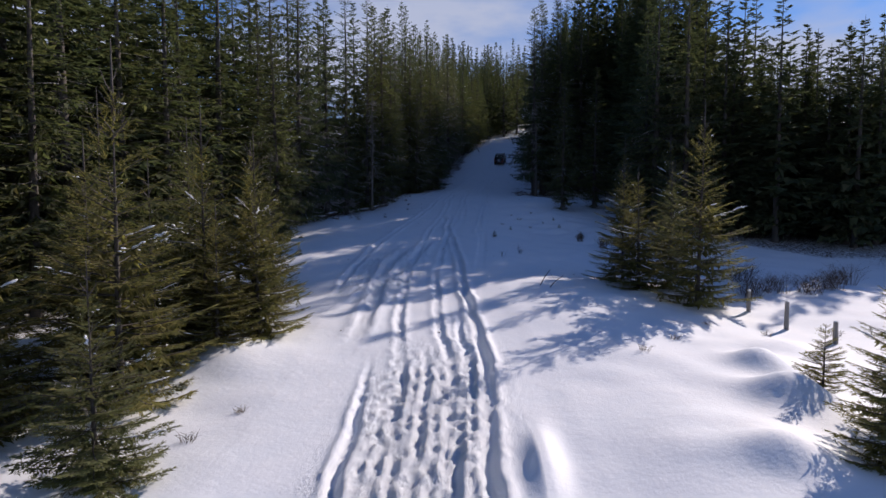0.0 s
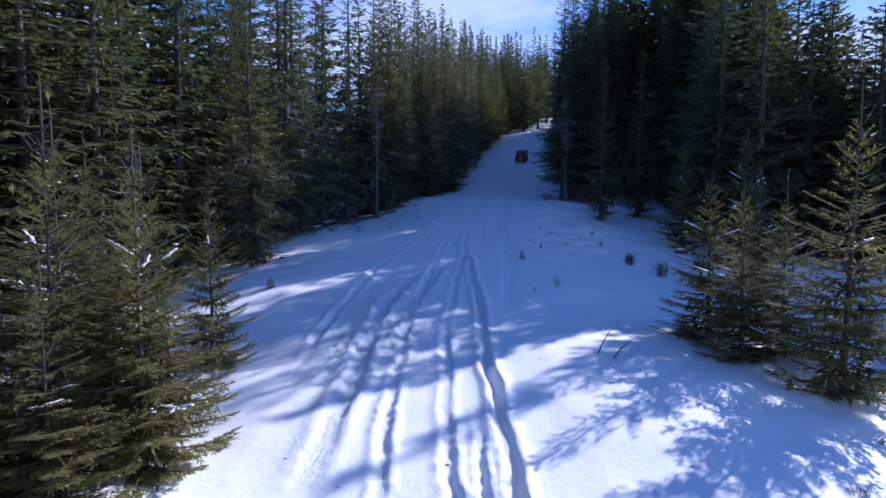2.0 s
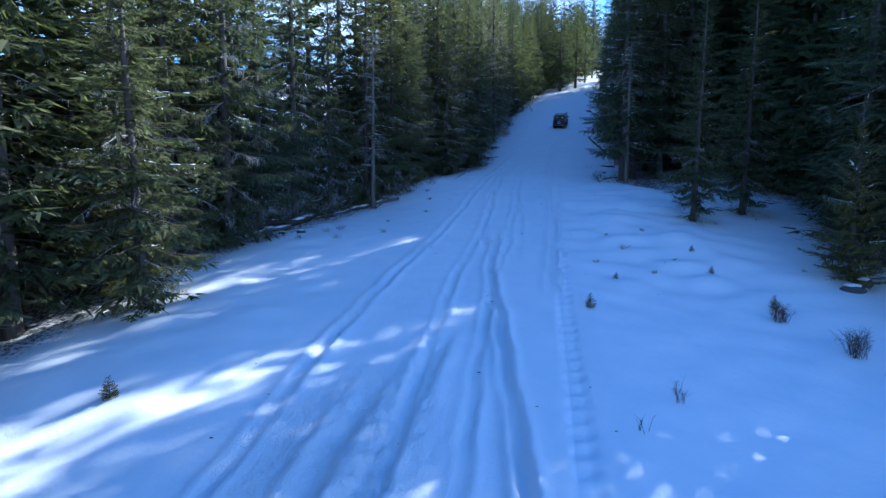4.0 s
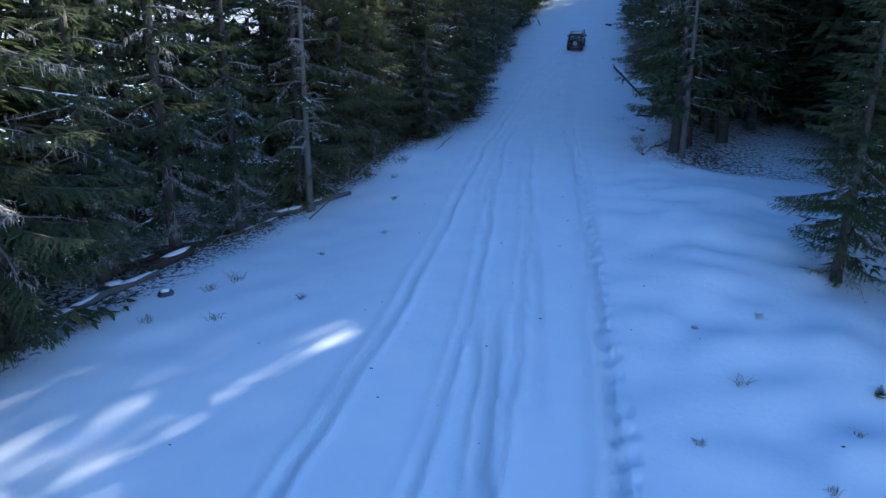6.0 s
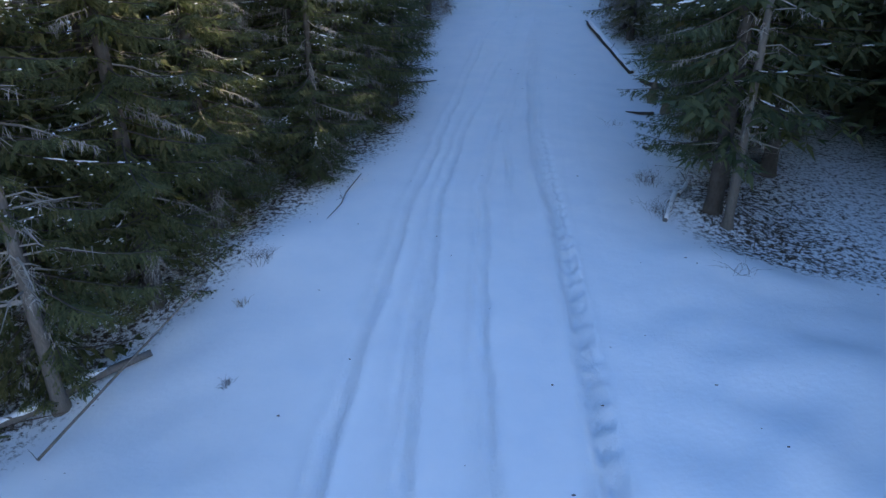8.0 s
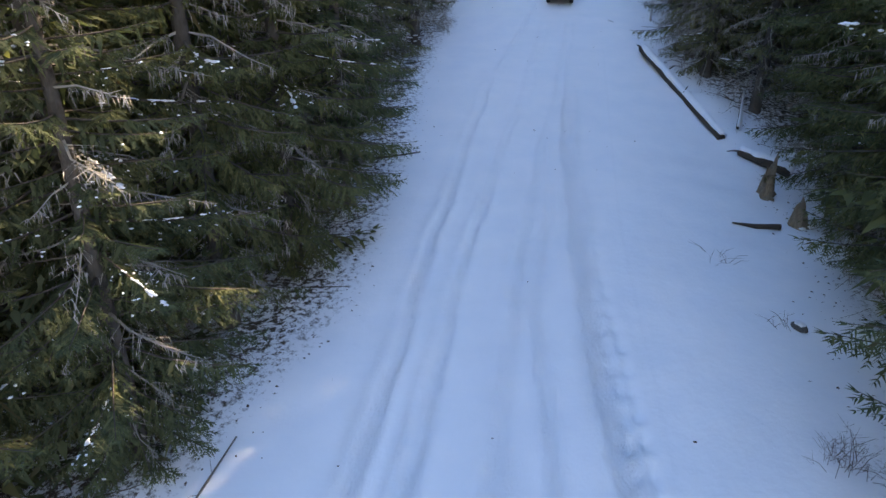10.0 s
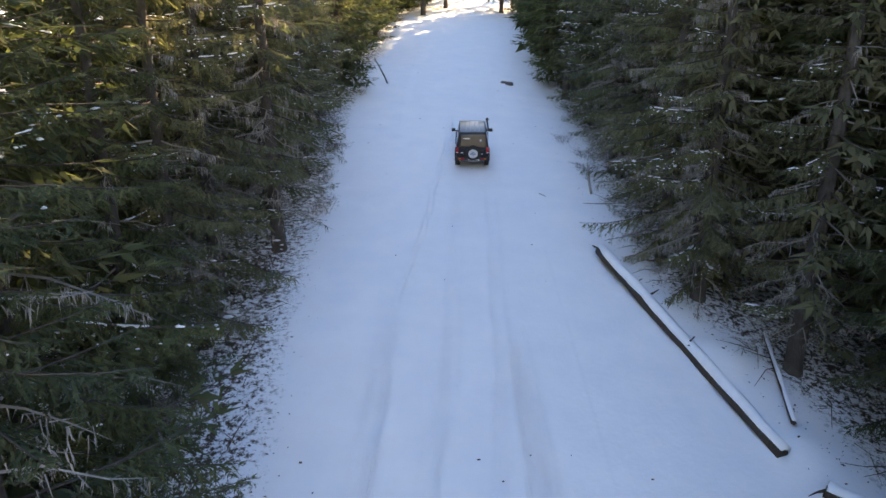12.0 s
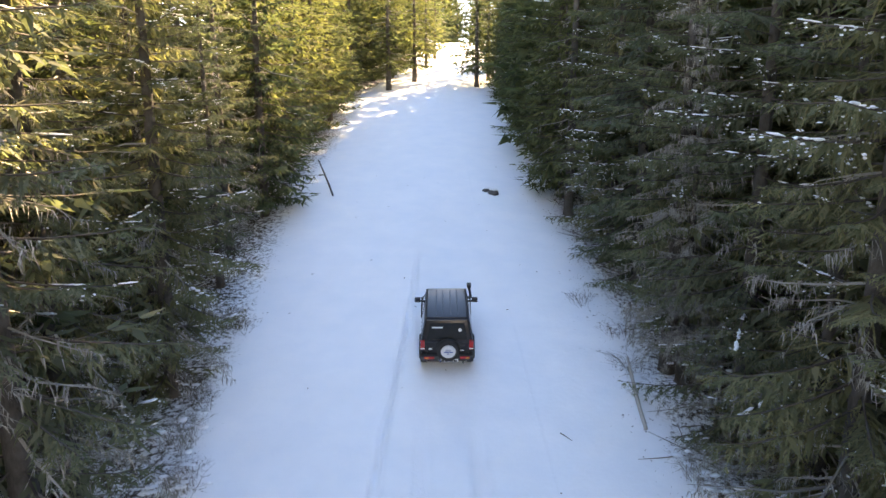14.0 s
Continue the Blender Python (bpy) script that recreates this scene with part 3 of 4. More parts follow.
def plant(kind, x, y, height, base, turn=None, spread=1.0, label=""):
    """A spruce of a kind, scaled to height; its base height is that of the mesh."""
    s = height / base
    turn = random.uniform(0, 360) if turn is None else turn
    m = pose(x, y, gz(x, y) - 0.05, 0, 0, turn) @ Matrix.Diagonal((s * spread, s * spread, s, 1))
    if kind not in USED:
        USED.add(kind)
        kind.matrix_basis = m
        ob = kind
    else:
        ob = copy_thing(kind, m)
        ob.matrix_basis = m
    if label:
        tagged(ob, label)
    return ob


# the forest: rows behind each edge line; what lies deeper is one mass of trees
random.seed(21)
SIDES = ((-1, LY, LX), (1, RY, RX))
DEPTHS = []
for sgn, ey, ex in SIDES:
    for r in range(5):
        y = (6 if sgn < 0 else 46) + random.uniform(0, 2)
        while y < 172:
            x = float(np.interp(y, ey, ex)) + sgn * (r * 3.2 + random.uniform(-0.6, 1.2) + (0.3 if r else 0))
            h = random.uniform(17, 23) * (0.95 if r == 0 else 1.05)
            if sgn > 0 and y > 60 and r:
                h = random.uniform(25, 29) if y > 75 else random.uniform(19, 21.5)
                if r > 2 and y < 150:
                    break
            if sgn > 0 and y < 58:
                h = random.uniform(16.5, 19) if x < 22.5 else random.uniform(14, 16)
            if sgn > 0 and y > 84 and r:
                h = random.uniform(23.5, 26.5) if y < 93 else random.uniform(21.5, 24.5) if y < 125 else random.uniform(19, 21.5)
            if sgn < 0 and (r > 2 and y > 62 or r > 3):
                break
            if not (sgn > 0 and (r == 0 and 64 < y < 74.5 or 53 < y < 66 and x < 15 or 55 < y < 82 and 9.9 < x < 16.5 or y > 160)):
                if r == 0 and (56 if sgn > 0 else 40) < y < 113:
                    plant(random.choice(upper_kinds if y > 87 else edge_kinds[:3]), x, y, random.uniform(13, 21) if sgn < 0 else random.uniform(18, 22) if y < 95 else random.uniform(18, 21), 20, turn=(0 if sgn < 0 else 180) - 35 + random.uniform(-35, 35), spread=random.uniform(0.88, 1.08))
                elif r == 0 or r == 1 and 48 < y < 112:
                    plant(random.choice(mid_kinds), x, y, h, 21, spread=random.uniform(0.9, 1.12) * (1.3 if y < 50 else 1.0))
                else:
                    DEPTHS.append((x, y, h))
            y += random.uniform(2.4, 3.8) * (1.0 if r < 2 else 1.5) * (0.85 if sgn > 0 and r < 2 else 1.0)
# the far end of the cutting, where the forest closes, and the wood beyond the clearing
DEPTHS += [(random.uniform(-14, 6) + (y - 165) * 0.3, y, random.uniform(18, 25)) for y in np.linspace(165, 215, 30)]
DEPTHS += [(random.uniform(0, 66), random.uniform(224, 242), random.uniform(17, 24)) for i in range(58)]
# next five lots, mostly out of view, are added to block the low sun
DEPTHS += [(random.uniform(17, 22), random.uniform(73, 86), random.uniform(24, 27)) for i in range(14)]
DEPTHS += [(random.uniform(16.5, 24), random.uniform(58, 74), random.uniform(21, 23.5)) for i in range(28)]
DEPTHS += [(random.uniform(16.5, 20), random.uniform(66, 74), random.uniform(23, 25)) for i in range(9)]
DEPTHS += [(random.uniform(13, 23), random.uniform(92, 126), random.uniform(21.5, 24.5)) for i in range(34)]
DEPTHS += [(random.uniform(12, 21), random.uniform(80, 92), random.uniform(25, 27)) for i in range(18)]
DEPTHS += [(random.uniform(22, 40), random.uniform(54, 90), random.uniform(13, 16)) for i in range(40)]
DEPTHS += [(random.uniform(17, 48), random.uniform(45, 62), random.uniform(13.5, 16)) for i in range(54)]
DEPTHS += [(random.uniform(-36, -20), random.uniform(2, 50), random.uniform(15, 21)) for i in range(30)]
fv, ff = [], []
tv, tf = [], []
off = toff = 0
for i, (x, y, h) in enumerate(DEPTHS):
    data, s = far_data[i % 2], h / 22
    a = random.uniform(0, 6.28)
    turn = np.array([[math.cos(a), -math.sin(a), 0], [math.sin(a), math.cos(a), 0], [0, 0, 1]]) * s * ([[1.2], [1.2], [1]] if y < 56 else 1)
    at = np.array([x, y, gz(x, y)])
    for (v, f), vs, fs, o in ((data["crown"], fv, ff, off), (data["trunk"], tv, tf, toff)):
        vs.append(np.array(v) @ turn.T + at)
        fs += [tuple(k + o for k in q) for q in f]
    off, toff = off + len(data["crown"][0]), toff + len(data["trunk"][0])
mass = root("spruce_forest", "dense dark spruce forest in deep shade", "forest")
mass["kind"] = "stuff"
for name, vs, fs, m in (("crowns", fv, ff, NEEDLE), ("trunks", tv, tf, BARK)):
    part_mesh(name, mesh_of(name, np.concatenate(vs).tolist(), fs, m), m, mass)["kind"] = "stuff"
plant(edge_kinds[2], -12.0, 41.0, 14.5, 20, spread=1.15)
for x, y, h, s in [(5.1, 154, 19, 1.4), (8.6, 160.5, 18, 1.4), (15.4, 157, 18, 1.35), (18.0, 162.5, 18, 1.2), (21.5, 172, 19, 1.2), (23.5, 180, 19, 1.2), (11.3, 171, 18, 1.1), (13.6, 179, 18, 1.1)]:
    plant(mid_kinds[2], x, y, h, 21, spread=s)
for x, y, h in [(-6.6, 78.0, 16), (8.6, 91.6, 14), (-9.0, 71.5, 16), (-6.2, 98.8, 13), (9.9, 101.0, 12)]:
    plant(dead_kinds[0], x, y, h, 15)
for x, y, h in [(-9.0, 63.6, 19), (-8.6, 66.8, 17), (-8.7, 68.9, 16), (-7.4, 71.7, 18), (-6.5, 76.3, 17), (-6.3, 79.6, 15)]:
    plant(edge_kinds[(int(y)) % 3], x, y, h, 20, turn=(0 if x < 0 else 180) - 35)
for x, y, h in [(6.6, 68.8, 20), (7.7, 71.4, 22), (9.9, 72.7, 21), (12.8, 77.3, 23), (8.1, 74.4, 21)]:
    plant(edge_kinds[3], x, y, h, 20, turn=145 + random.uniform(-30, 30), spread=1.15)
for i in range(3, 6):
    y = 66.8 + 2.9 * i + random.uniform(-0.4, 0.4)
    plant(edge_kinds[i % 4], min(9.8, float(np.interp(y, RY, RX)) + 1.7 + random.uniform(-0.3, 0.3)), y, random.uniform(20, 24), 20, turn=145 + random.uniform(-30, 30), spread=1.0)
# young spruces standing free, by x, y, height, spread
for i, (x, y, h, s) in enumerate([(-5.0, 11.9, 3.4, 1.35), (-6.7, 15.3, 7.3, 1.05), (-5.9, 21.5, 5.7, 1.1), (-7.0, 20.3, 6.0, 1.2), (-8.6, 17.2, 5.6, 1.3), (-8.6, 13.2, 5.2, 1.2), (-7.5, 18.2, 4.6, 1.3), (-8.6, 22.6, 6.2, 1.2), (-9.9, 14.8, 6.0, 1.2),
                                  (-7.2, 26.8, 4.9, 0.95), (-9.6, 25.0, 6.0, 1.0), (-11.5, 29.9, 4.2, 1.0), (-10.8, 21.0, 6.6, 1.0), (10.0, 26.3, 6.9, 1.15), (8.1, 30.9, 5.2, 1.25),
                                  (9.9, 29.6, 4.6, 1.3), (8.2, 28.2, 4.6, 1.35), (9.2, 13.2, 3.7, 1.1), (10.6, 14.6, 4.3, 1.1), (12.6, 38.6, 5.0, 1.0), (13.5, 42.5, 6.5, 1.0),
                                  (11.5, 46.5, 5.5, 1.0), (-5.9, 18.7, 3.6, 1.3), (-6.9, 17.2, 3.2, 1.4), (-5.4, 20.5, 5.2, 1.15)]):
    plant(young_kinds[i % 3], x, y, h, 6.0, spread=s)
for x, y, h, s in [(7.95, 53.9, 11.5, 1.12), (11.0, 56.6, 12.5, 1.2)]:
    plant(edge_kinds[0], x, y, h, 20, turn=200, spread=s, label="dark green spruce with snowy boughs at the clearing's edge")
for x, y, h in [(9.9, 17.0, 1.6), (2.2, 42.3, 0.5), (-8.66, 34.9, 0.55), (8.0, 43.6, 0.5), (6.7, 48.8, 0.3), (3.35, 45.4, 0.3), (6.9, 46.6, 0.35)]:
    plant(sap_kinds[0], x, y, h, 1.6)


# ---- dead wood ----
def rest_line(pts, lift):
    return [(x, y, gz(x, y) + l) for (x, y), l in zip(pts, lift)]


def log(pts, lift, radii, label, snowy=True, material=None, name="log", stubs=0, seed=0, straight=False):
    """A fallen trunk along plan points, with a cap of snow on its upper side."""
    ob = root(name, label, "log" if name == "log" else name.replace("_", " "))
    line = rest_line(pts, lift)
    if straight:
        line = [tuple(Vector(line[0]).lerp(Vector(line[-1]), i / (len(line) - 1))) for i in range(len(line))]
    rnd = random.Random(seed)
    fine, fr = [], []
    for i in range(len(line) - 1):
        for j in range(4):
            f = j / 4
            fine.append(tuple(Vector(line[i]).lerp(Vector(line[i + 1]), f)))
            fr.append(radii[i] * (1 - f) + radii[i + 1] * f)
    fine.append(line[-1])
    fr.append(radii[-1])
    v, f = ring_tube(fine, fr, 9, 0.09, seed)
    part_mesh("stem", mesh_of("stem", v, f, material or DARKWOOD, True), material or DARKWOOD, ob)
    for j in range(stubs):
        i = rnd.randrange(len(fine) - 1)
        p = Vector(fine[i])
        d = Vector((rnd.uniform(-1, 1), rnd.uniform(-1, 1), rnd.uniform(0.0, 0.9))).normalized() * rnd.uniform(0.2, 0.6)
        v, f = ring_tube([p, p + d * 0.5, p + d + Vector((0, 0, -0.05))], [fr[i] * 0.3, fr[i] * 0.2, fr[i] * 0.08], 4, 0.1, j)
        part_mesh("branch_stub", mesh_of("branch_stub", v, f, material or DARKWOOD), material or DARKWOOD, ob)
    if snowy and snowy < 1:
        # patches of snow with bare bark between them
        bits, i = [], rnd.randrange(2)
        while i < len(fine) - 2:
            n = rnd.randint(2, 4)
            run = list(zip(fine, fr))[i:i + n + 1]
            bits.append(ring_tube([(x, y, z + r * 0.65) for (x, y, z), r in run], [r * rnd.uniform(0.6, 0.9) * (0.5 if j in (0, len(run) - 1) else 1) for j, (_, r) in enumerate(run)], 8, 0.2, seed + i))
            i += n + rnd.randint(1, 2 + int(4 * (1 - snowy)))
        part_mesh("snow_cap", mesh_of("snow_cap", *join(bits), CAP, True), CAP, ob, "broken patches of snow on the log")["kind"] = "stuff"
    elif snowy:
        cap = [(x + 0.25 * r, y, z + r * 0.6) for (x, y, z), r in zip(fine, fr)]
        bits = [ring_tube(cap, [r * rnd.uniform(0.8, 1.08) for r in fr], 8, 0.14, seed + 50)]
        part_mesh("snow_cap", mesh_of("snow_cap", *join(bits), CAP, True), CAP, ob, "strip of white snow along the log")["kind"] = "stuff"
    return ob


log([(6.35, 93.6), (6.75, 91), (7.1, 88), (7.45, 85.0)], [0.30, 0.28, 0.22, 0.05], [0.17, 0.17, 0.16, 0.14], "long dark fallen spruce log capped with snow beside the track", stubs=9, seed=1, straight=True)
log([(7.78, 84.1), (8.4, 83.5), (9.05, 82.9)], [0.14, 0.2, 0.2], [0.14, 0.17, 0.17], "dark fallen log half buried in snow by the stumps", stubs=2, seed=2)
log([(-11.1, 59.2), (-10.0, 60.0), (-9.1, 60.9), (-8.2, 61.65)], [0.10, 0.14, 0.16, 0.12], [0.09, 0.105, 0.10, 0.08], "pale barkless fallen log dusted with snow at the forest edge", snowy=0.9, material=DEADWOOD, stubs=4, seed=3)
log([(-13.1, 49.6), (-12.6, 51.6), (-12.1, 53.4)], [0.10, 0.14, 0.10], [0.10, 0.12, 0.10], "grey fallen log with snow on top at the forest edge", snowy=0.6, material=DEADWOOD, stubs=2, seed=4)
log([(-13.2, 52.6), (-12.6, 54.8), (-11.7, 57.4)], [0.3, 0.2, 0.15], [0.15, 0.15, 0.12], "dark rotten log with patches of snow among trees", snowy=0.6, stubs=4, seed=5)
log([(-12.5, 53.6), (-11.9, 55.1)], [0.15, 0.2], [0.18, 0.15], "short broken log capped with snow", snowy=0.8, stubs=1, seed=6)
log([(-12.9, 57.6), (-11.7, 58.9), (-10.6, 60.4)], [0.25, 0.45, 0.7], [0.05, 0.045, 0.03], "thin fallen pole leaning among the trunks", snowy=0.4, material=DEADWOOD, name="fallen_branch", stubs=3, seed=17)
log([(-12.0, 56.4), (-11.2, 57.5), (-10.2, 58.6)], [0.12, 0.2, 0.3], [0.04, 0.035, 0.02], "thin grey fallen pole at the forest edge", snowy=0.4, material=DEADWOOD, name="fallen_branch", stubs=3, seed=18)
log([(5.78, 70.1), (5.4, 69.2), (4.95, 68.1)], [0.10, 0.09, 0.06], [0.08, 0.09, 0.08], "pale fallen log under snow at the foot of a spruce", material=DEADWOOD, stubs=2, seed=19)
log([(6.75, 71.7), (6.3, 70.8), (5.85, 69.95)], [0.14, 0.12, 0.08], [0.07, 0.08, 0.07], "snowy fallen pole at the foot of a spruce", material=DEADWOOD, stubs=2, seed=20)
log([(6.1, 79.6), (6.7, 79.5), (7.4, 79.55)], [0.03, 0.05, 0.07], [0.02, 0.07, 0.09], "short brown broken log lying on the snow", snowy=False, seed=7)
log([(-4.95, 70.9), (-5.2, 69.4), (-5.15, 68.4), (-5.4, 67.4)], [0.10, 0.06, 0.07, 0.02], [0.014, 0.020, 0.018, 0.008], "thin grey fallen branch on the snow", snowy=False, material=DEADWOOD, name="fallen_branch", stubs=4, seed=8)
log([(-5.4, 82.3), (-4.2, 82.9), (-3.1, 83.4)], [0.5, 0.25, 0.12], [0.05, 0.04, 0.02], "dark fallen branch reaching out over the snow", snowy=False, name="fallen_branch", stubs=7, seed=9)
log([(7.93, 99.1), (8.12, 99.95), (8.35, 100.8), (8.55, 101.6)], [0.04, 0.12, 0.22, 0.4], [0.05, 0.055, 0.05, 0.03], "pale peeled forked branch on the snow", snowy=False, material=PEELED, name="fallen_branch", stubs=4, seed=10)
log([(5.7, 99.2), (5.9, 98.9)], [0.02, 0.02], [0.012, 0.008], "small dark stick on the snow", snowy=False, name="stick", seed=11)
log([(4.0, 27.4), (4.2, 27.7), (4.45, 28.0)], [0.0, 0.3, 0.55], [0.02, 0.017, 0.008], "thin dark stick poking out of the snow", snowy=False, name="stick", seed=12)
log([(4.35, 26.9), (4.6, 27.2), (4.95, 27.5)], [0.0, 0.22, 0.42], [0.02, 0.016, 0.008], "thin dark stick poking out of the snow", snowy=False, name="stick", stubs=2, seed=13)
log([(-1.0, 120.0), (-0.4, 117.6), (-0.2, 116.9)], [1.1, 0.4, 0.1], [0.03, 0.05, 0.045], "dark broken branch leaning from the trees", snowy=False, name="fallen_branch", stubs=3, seed=14)
log([(-9.0, 58.7), (-8.0, 60.2), (-6.6, 61.9)], [0.2, 0.9, 1.7], [0.03, 0.025, 0.015], "thin bare branch leaning by the dead tree", snowy=False, material=DEADWOOD, name="fallen_branch", stubs=3, seed=15)
log([(8.3, 85.9), (8.9, 87.4), (9.6, 89.2)], [0.1, 0.12, 0.15], [0.06, 0.06, 0.05], "thin snowy fallen pole beside the log", seed=16)


def snag(x, y, h, r, label, seed, twigs=26, slant=(0.02, 0.0)):
    """A dead standing trunk with broken grey branches."""
    rnd = random.Random(seed)
    ob = root("dead_tree", label, "tree", m=pose(x, y, gz(x, y)))
    pts = [(slant[0] * h * f, slant[1] * h * f, h * f - 0.2) for f in (0, 0.05, 0.3, 0.6, 0.85, 1)]
    v, f = ring_tube(pts, [r * 1.6, r, r * 0.85, r * 0.62, r * 0.35, r * 0.1], 9, 0.08, seed)
    part_mesh("trunk", mesh_of("trunk", v, f, DEADWOOD, True), DEADWOOD, ob)
    for i in range(twigs):
        t = rnd.uniform(0.25, 0.97)
        az, ln = rnd.uniform(0, 6.28), rnd.uniform(0.4, 1.6) * (1.15 - t * 0.7)
        b = Vector((slant[0] * h * t, slant[1] * h * t, h * t - 0.2))
        d = Vector((math.cos(az), math.sin(az), 0)) * ln
        tube = [ring_tube([b, b + d * 0.5 + Vector((0, 0, 0.05)), b + d + Vector((0, 0, rnd.uniform(-0.35, 0.1)))], [0.028, 0.018, 0.006], 3, closed=False)]
        for j in range(5):
            q = b + d * rnd.uniform(0.3, 1)
            tube.append(ring_tube([q, q + Vector((rnd.uniform(-0.2, 0.2), rnd.uniform(-0.2, 0.2), rnd.uniform(-0.35, -0.05)))], [0.008, 0.003], 3, closed=False))
        part_mesh("branch", mesh_of("branch", *join(tube), LICHEN), LICHEN, ob)
    return ob


snag(-9.5, 60.2, 11, 0.15, "grey dead spruce with bare broken branches at the forest edge", 16, 64, (0.01, 0.0))
snag(6.75, 67.9, 10, 0.15, "grey dead spruce with long bare branches beside the track", 18, 46, (0.0, 0.01))
snag(9.95, 38.2, 2.2, 0.09, "short grey dead snag standing in snow by brush", 6, 16, (0.12, 0.0))


def stump(x, y, h, r, label, seed):
    """A jagged rotten stump."""
    rnd = random.Random(seed)
    ob = root("stump", label, "stump", m=pose(x, y, gz(x, y) - 0.1))
    # splintered shell: tall ragged staves of uneven height round a rotten heart
    n, rows = 22, ((0.0, 1.5), (0.16, 1.12), (0.4, 0.95), (0.7, 0.86), (1.0, 0.7))
    bm = bmesh.new()
    tall = [h * (0.45 + 0.5 * max(0, math.sin(2 * math.pi * k / n + seed)) ** 1.5 + (0.2 if k % 5 == seed % 5 else 0) + rnd.uniform(-0.12, 0.12)) for k in range(n)]
    rings = []
    for f, w in rows:
        ring = []
        for k in range(n):
            a = 2 * math.pi * k / n
            rr = r * w * (1 + 0.14 * math.sin(5 * a + seed) + rnd.uniform(-0.09, 0.09) + (0.35 * max(0, math.sin(3 * a + seed)) if f == 0 else 0))
            ring.append(bm.verts.new((math.cos(a) * rr, math.sin(a) * rr, f * tall[k])))
        rings.append(ring)
    rings.append([bm.verts.new((v.co.x * 0.6, v.co.y * 0.6, v.co.z * 0.8)) for v in rings[-1]])
    core = bm.verts.new((0, 0, h * 0.3))
    for lo, hi in zip(rings, rings[1:]):
        for k in range(n):
            bm.faces.new((lo[k], lo[(k + 1) % n], hi[(k + 1) % n], hi[k]))
    for k in range(n):
        bm.faces.new((rings[-1][k], rings[-1][(k + 1) % n], core))
    part("stem", bm, STUMPWOOD, ob)
    bits = [((np.array([rnd.uniform(-1.4, 1.4) * r, rnd.uniform(-1.4, 1.4) * r, 0.1]) + BV * np.array([0.16, 0.14, 0.06]) * rnd.uniform(0.6, 1.4)).tolist(), BF) for _ in range(6)]
    part_mesh("snow_patch", mesh_of("snow_patch", *join(bits), CAP, True), CAP, ob, "patches of snow at its foot")["kind"] = "stuff"


stump(7.8, 81.7, 1.25, 0.22, "jagged brown broken stump beside the fallen log", 1)
stump(8.05, 79.9, 0.95, 0.24, "torn rotten brown stump at the forest edge", 4)
stump(10.4, 80.4, 0.7, 0.3, "low rotten stump under the trees", 7)


# ---- fence posts ----
for x, y, h, tilt in [(12.5, 24.4, 1.02, 2), (13.4, 22.95, 0.72, -3), (12.0, 26.4, 0.85, 9)]:
    ob = root("fence_post", "weathered grey wooden fence post standing in snow", "post", "old fence posts", pose(x, y, gz(x, y) - 0.15, tilt, -tilt, 20))
    bm = bmesh.new()
    bmesh.ops.create_cone(bm, cap_ends=True, segments=10, radius1=0.085, radius2=0.07, depth=h + 0.15, matrix=pose(0, 0, (h + 0.15) / 2))
    for v in bm.verts:
        v.co += Vector((random.uniform(-1, 1), random.uniform(-1, 1), random.uniform(-1, 1))) * 0.008
    part("shaft", bm, POSTWOOD, ob)
    part_mesh("snow_cap", mesh_of("snow_cap", (BV * [0.08, 0.08, 0.035] + [0, 0, h + 0.16]).tolist(), BF, CAP, True), CAP, ob, "little cap of snow")


# ---- brush and grass ----
def tuft(x, y, n, r, h, material, label, name, seed, hang=0.5, snowy=0):
    """Thin stems spreading out of the snow."""
    rnd = random.Random(seed)
    ob = root(name, label, name.replace("_", " "), m=pose(x, y, gz(x, y) - 0.03))
    tubes = []
    for i in range(n):
        a, l = rnd.uniform(0, 6.28), h * rnd.uniform(0.5, 1.1)
        s = Vector((rnd.uniform(-r, r) * 0.5, rnd.uniform(-r, r) * 0.5, 0))
        o = Vector((math.cos(a), math.sin(a), 0)) * rnd.uniform(0.1, 1) * r
        w = 0.003 + 0.003 * h
        tubes.append(ring_tube([s, s + o * 0.5 + Vector((0, 0, l * 0.7)), s + o * 1.1 + Vector((0, 0, l * (1 - hang * rnd.random() * 0.5)))], [w * 1.3, w, w * 0.4], 3, closed=False))
        if h > 0.4:
            for j in range(4):
                q = s + o * rnd.uniform(0.3, 0.9) + Vector((0, 0, l * rnd.uniform(0.4, 0.9)))
                tubes.append(ring_tube([q, q + Vector((rnd.uniform(-0.2, 0.2), rnd.uniform(-0.2, 0.2), rnd.uniform(0, 0.22)))], [w * 0.7, w * 0.3], 3, closed=False))
    part_mesh("stem", mesh_of("stem", *join(tubes), material), material, ob)
    if snowy:
        clumps = []
        for i in range(snowy):
            a, d, s = rnd.uniform(0, 6.28), rnd.random() ** 0.6 * r * 1.1, rnd.uniform(0.03, 0.09)
            shape = BV * (1 + np.array([[rnd.uniform(-0.3, 0.3)] for _ in BV])) * [s * rnd.uniform(1, 2.2), s, s * 0.4]
            clumps.append(((shape + [math.cos(a) * d, math.sin(a) * d, h * rnd.uniform(0.25, 0.95)]).tolist(), BF))
        part_mesh("snow_load", mesh_of("snow_load", *join(clumps), CAP, True), CAP, ob, "crumbs of snow caught in the twigs")["kind"] = "stuff"


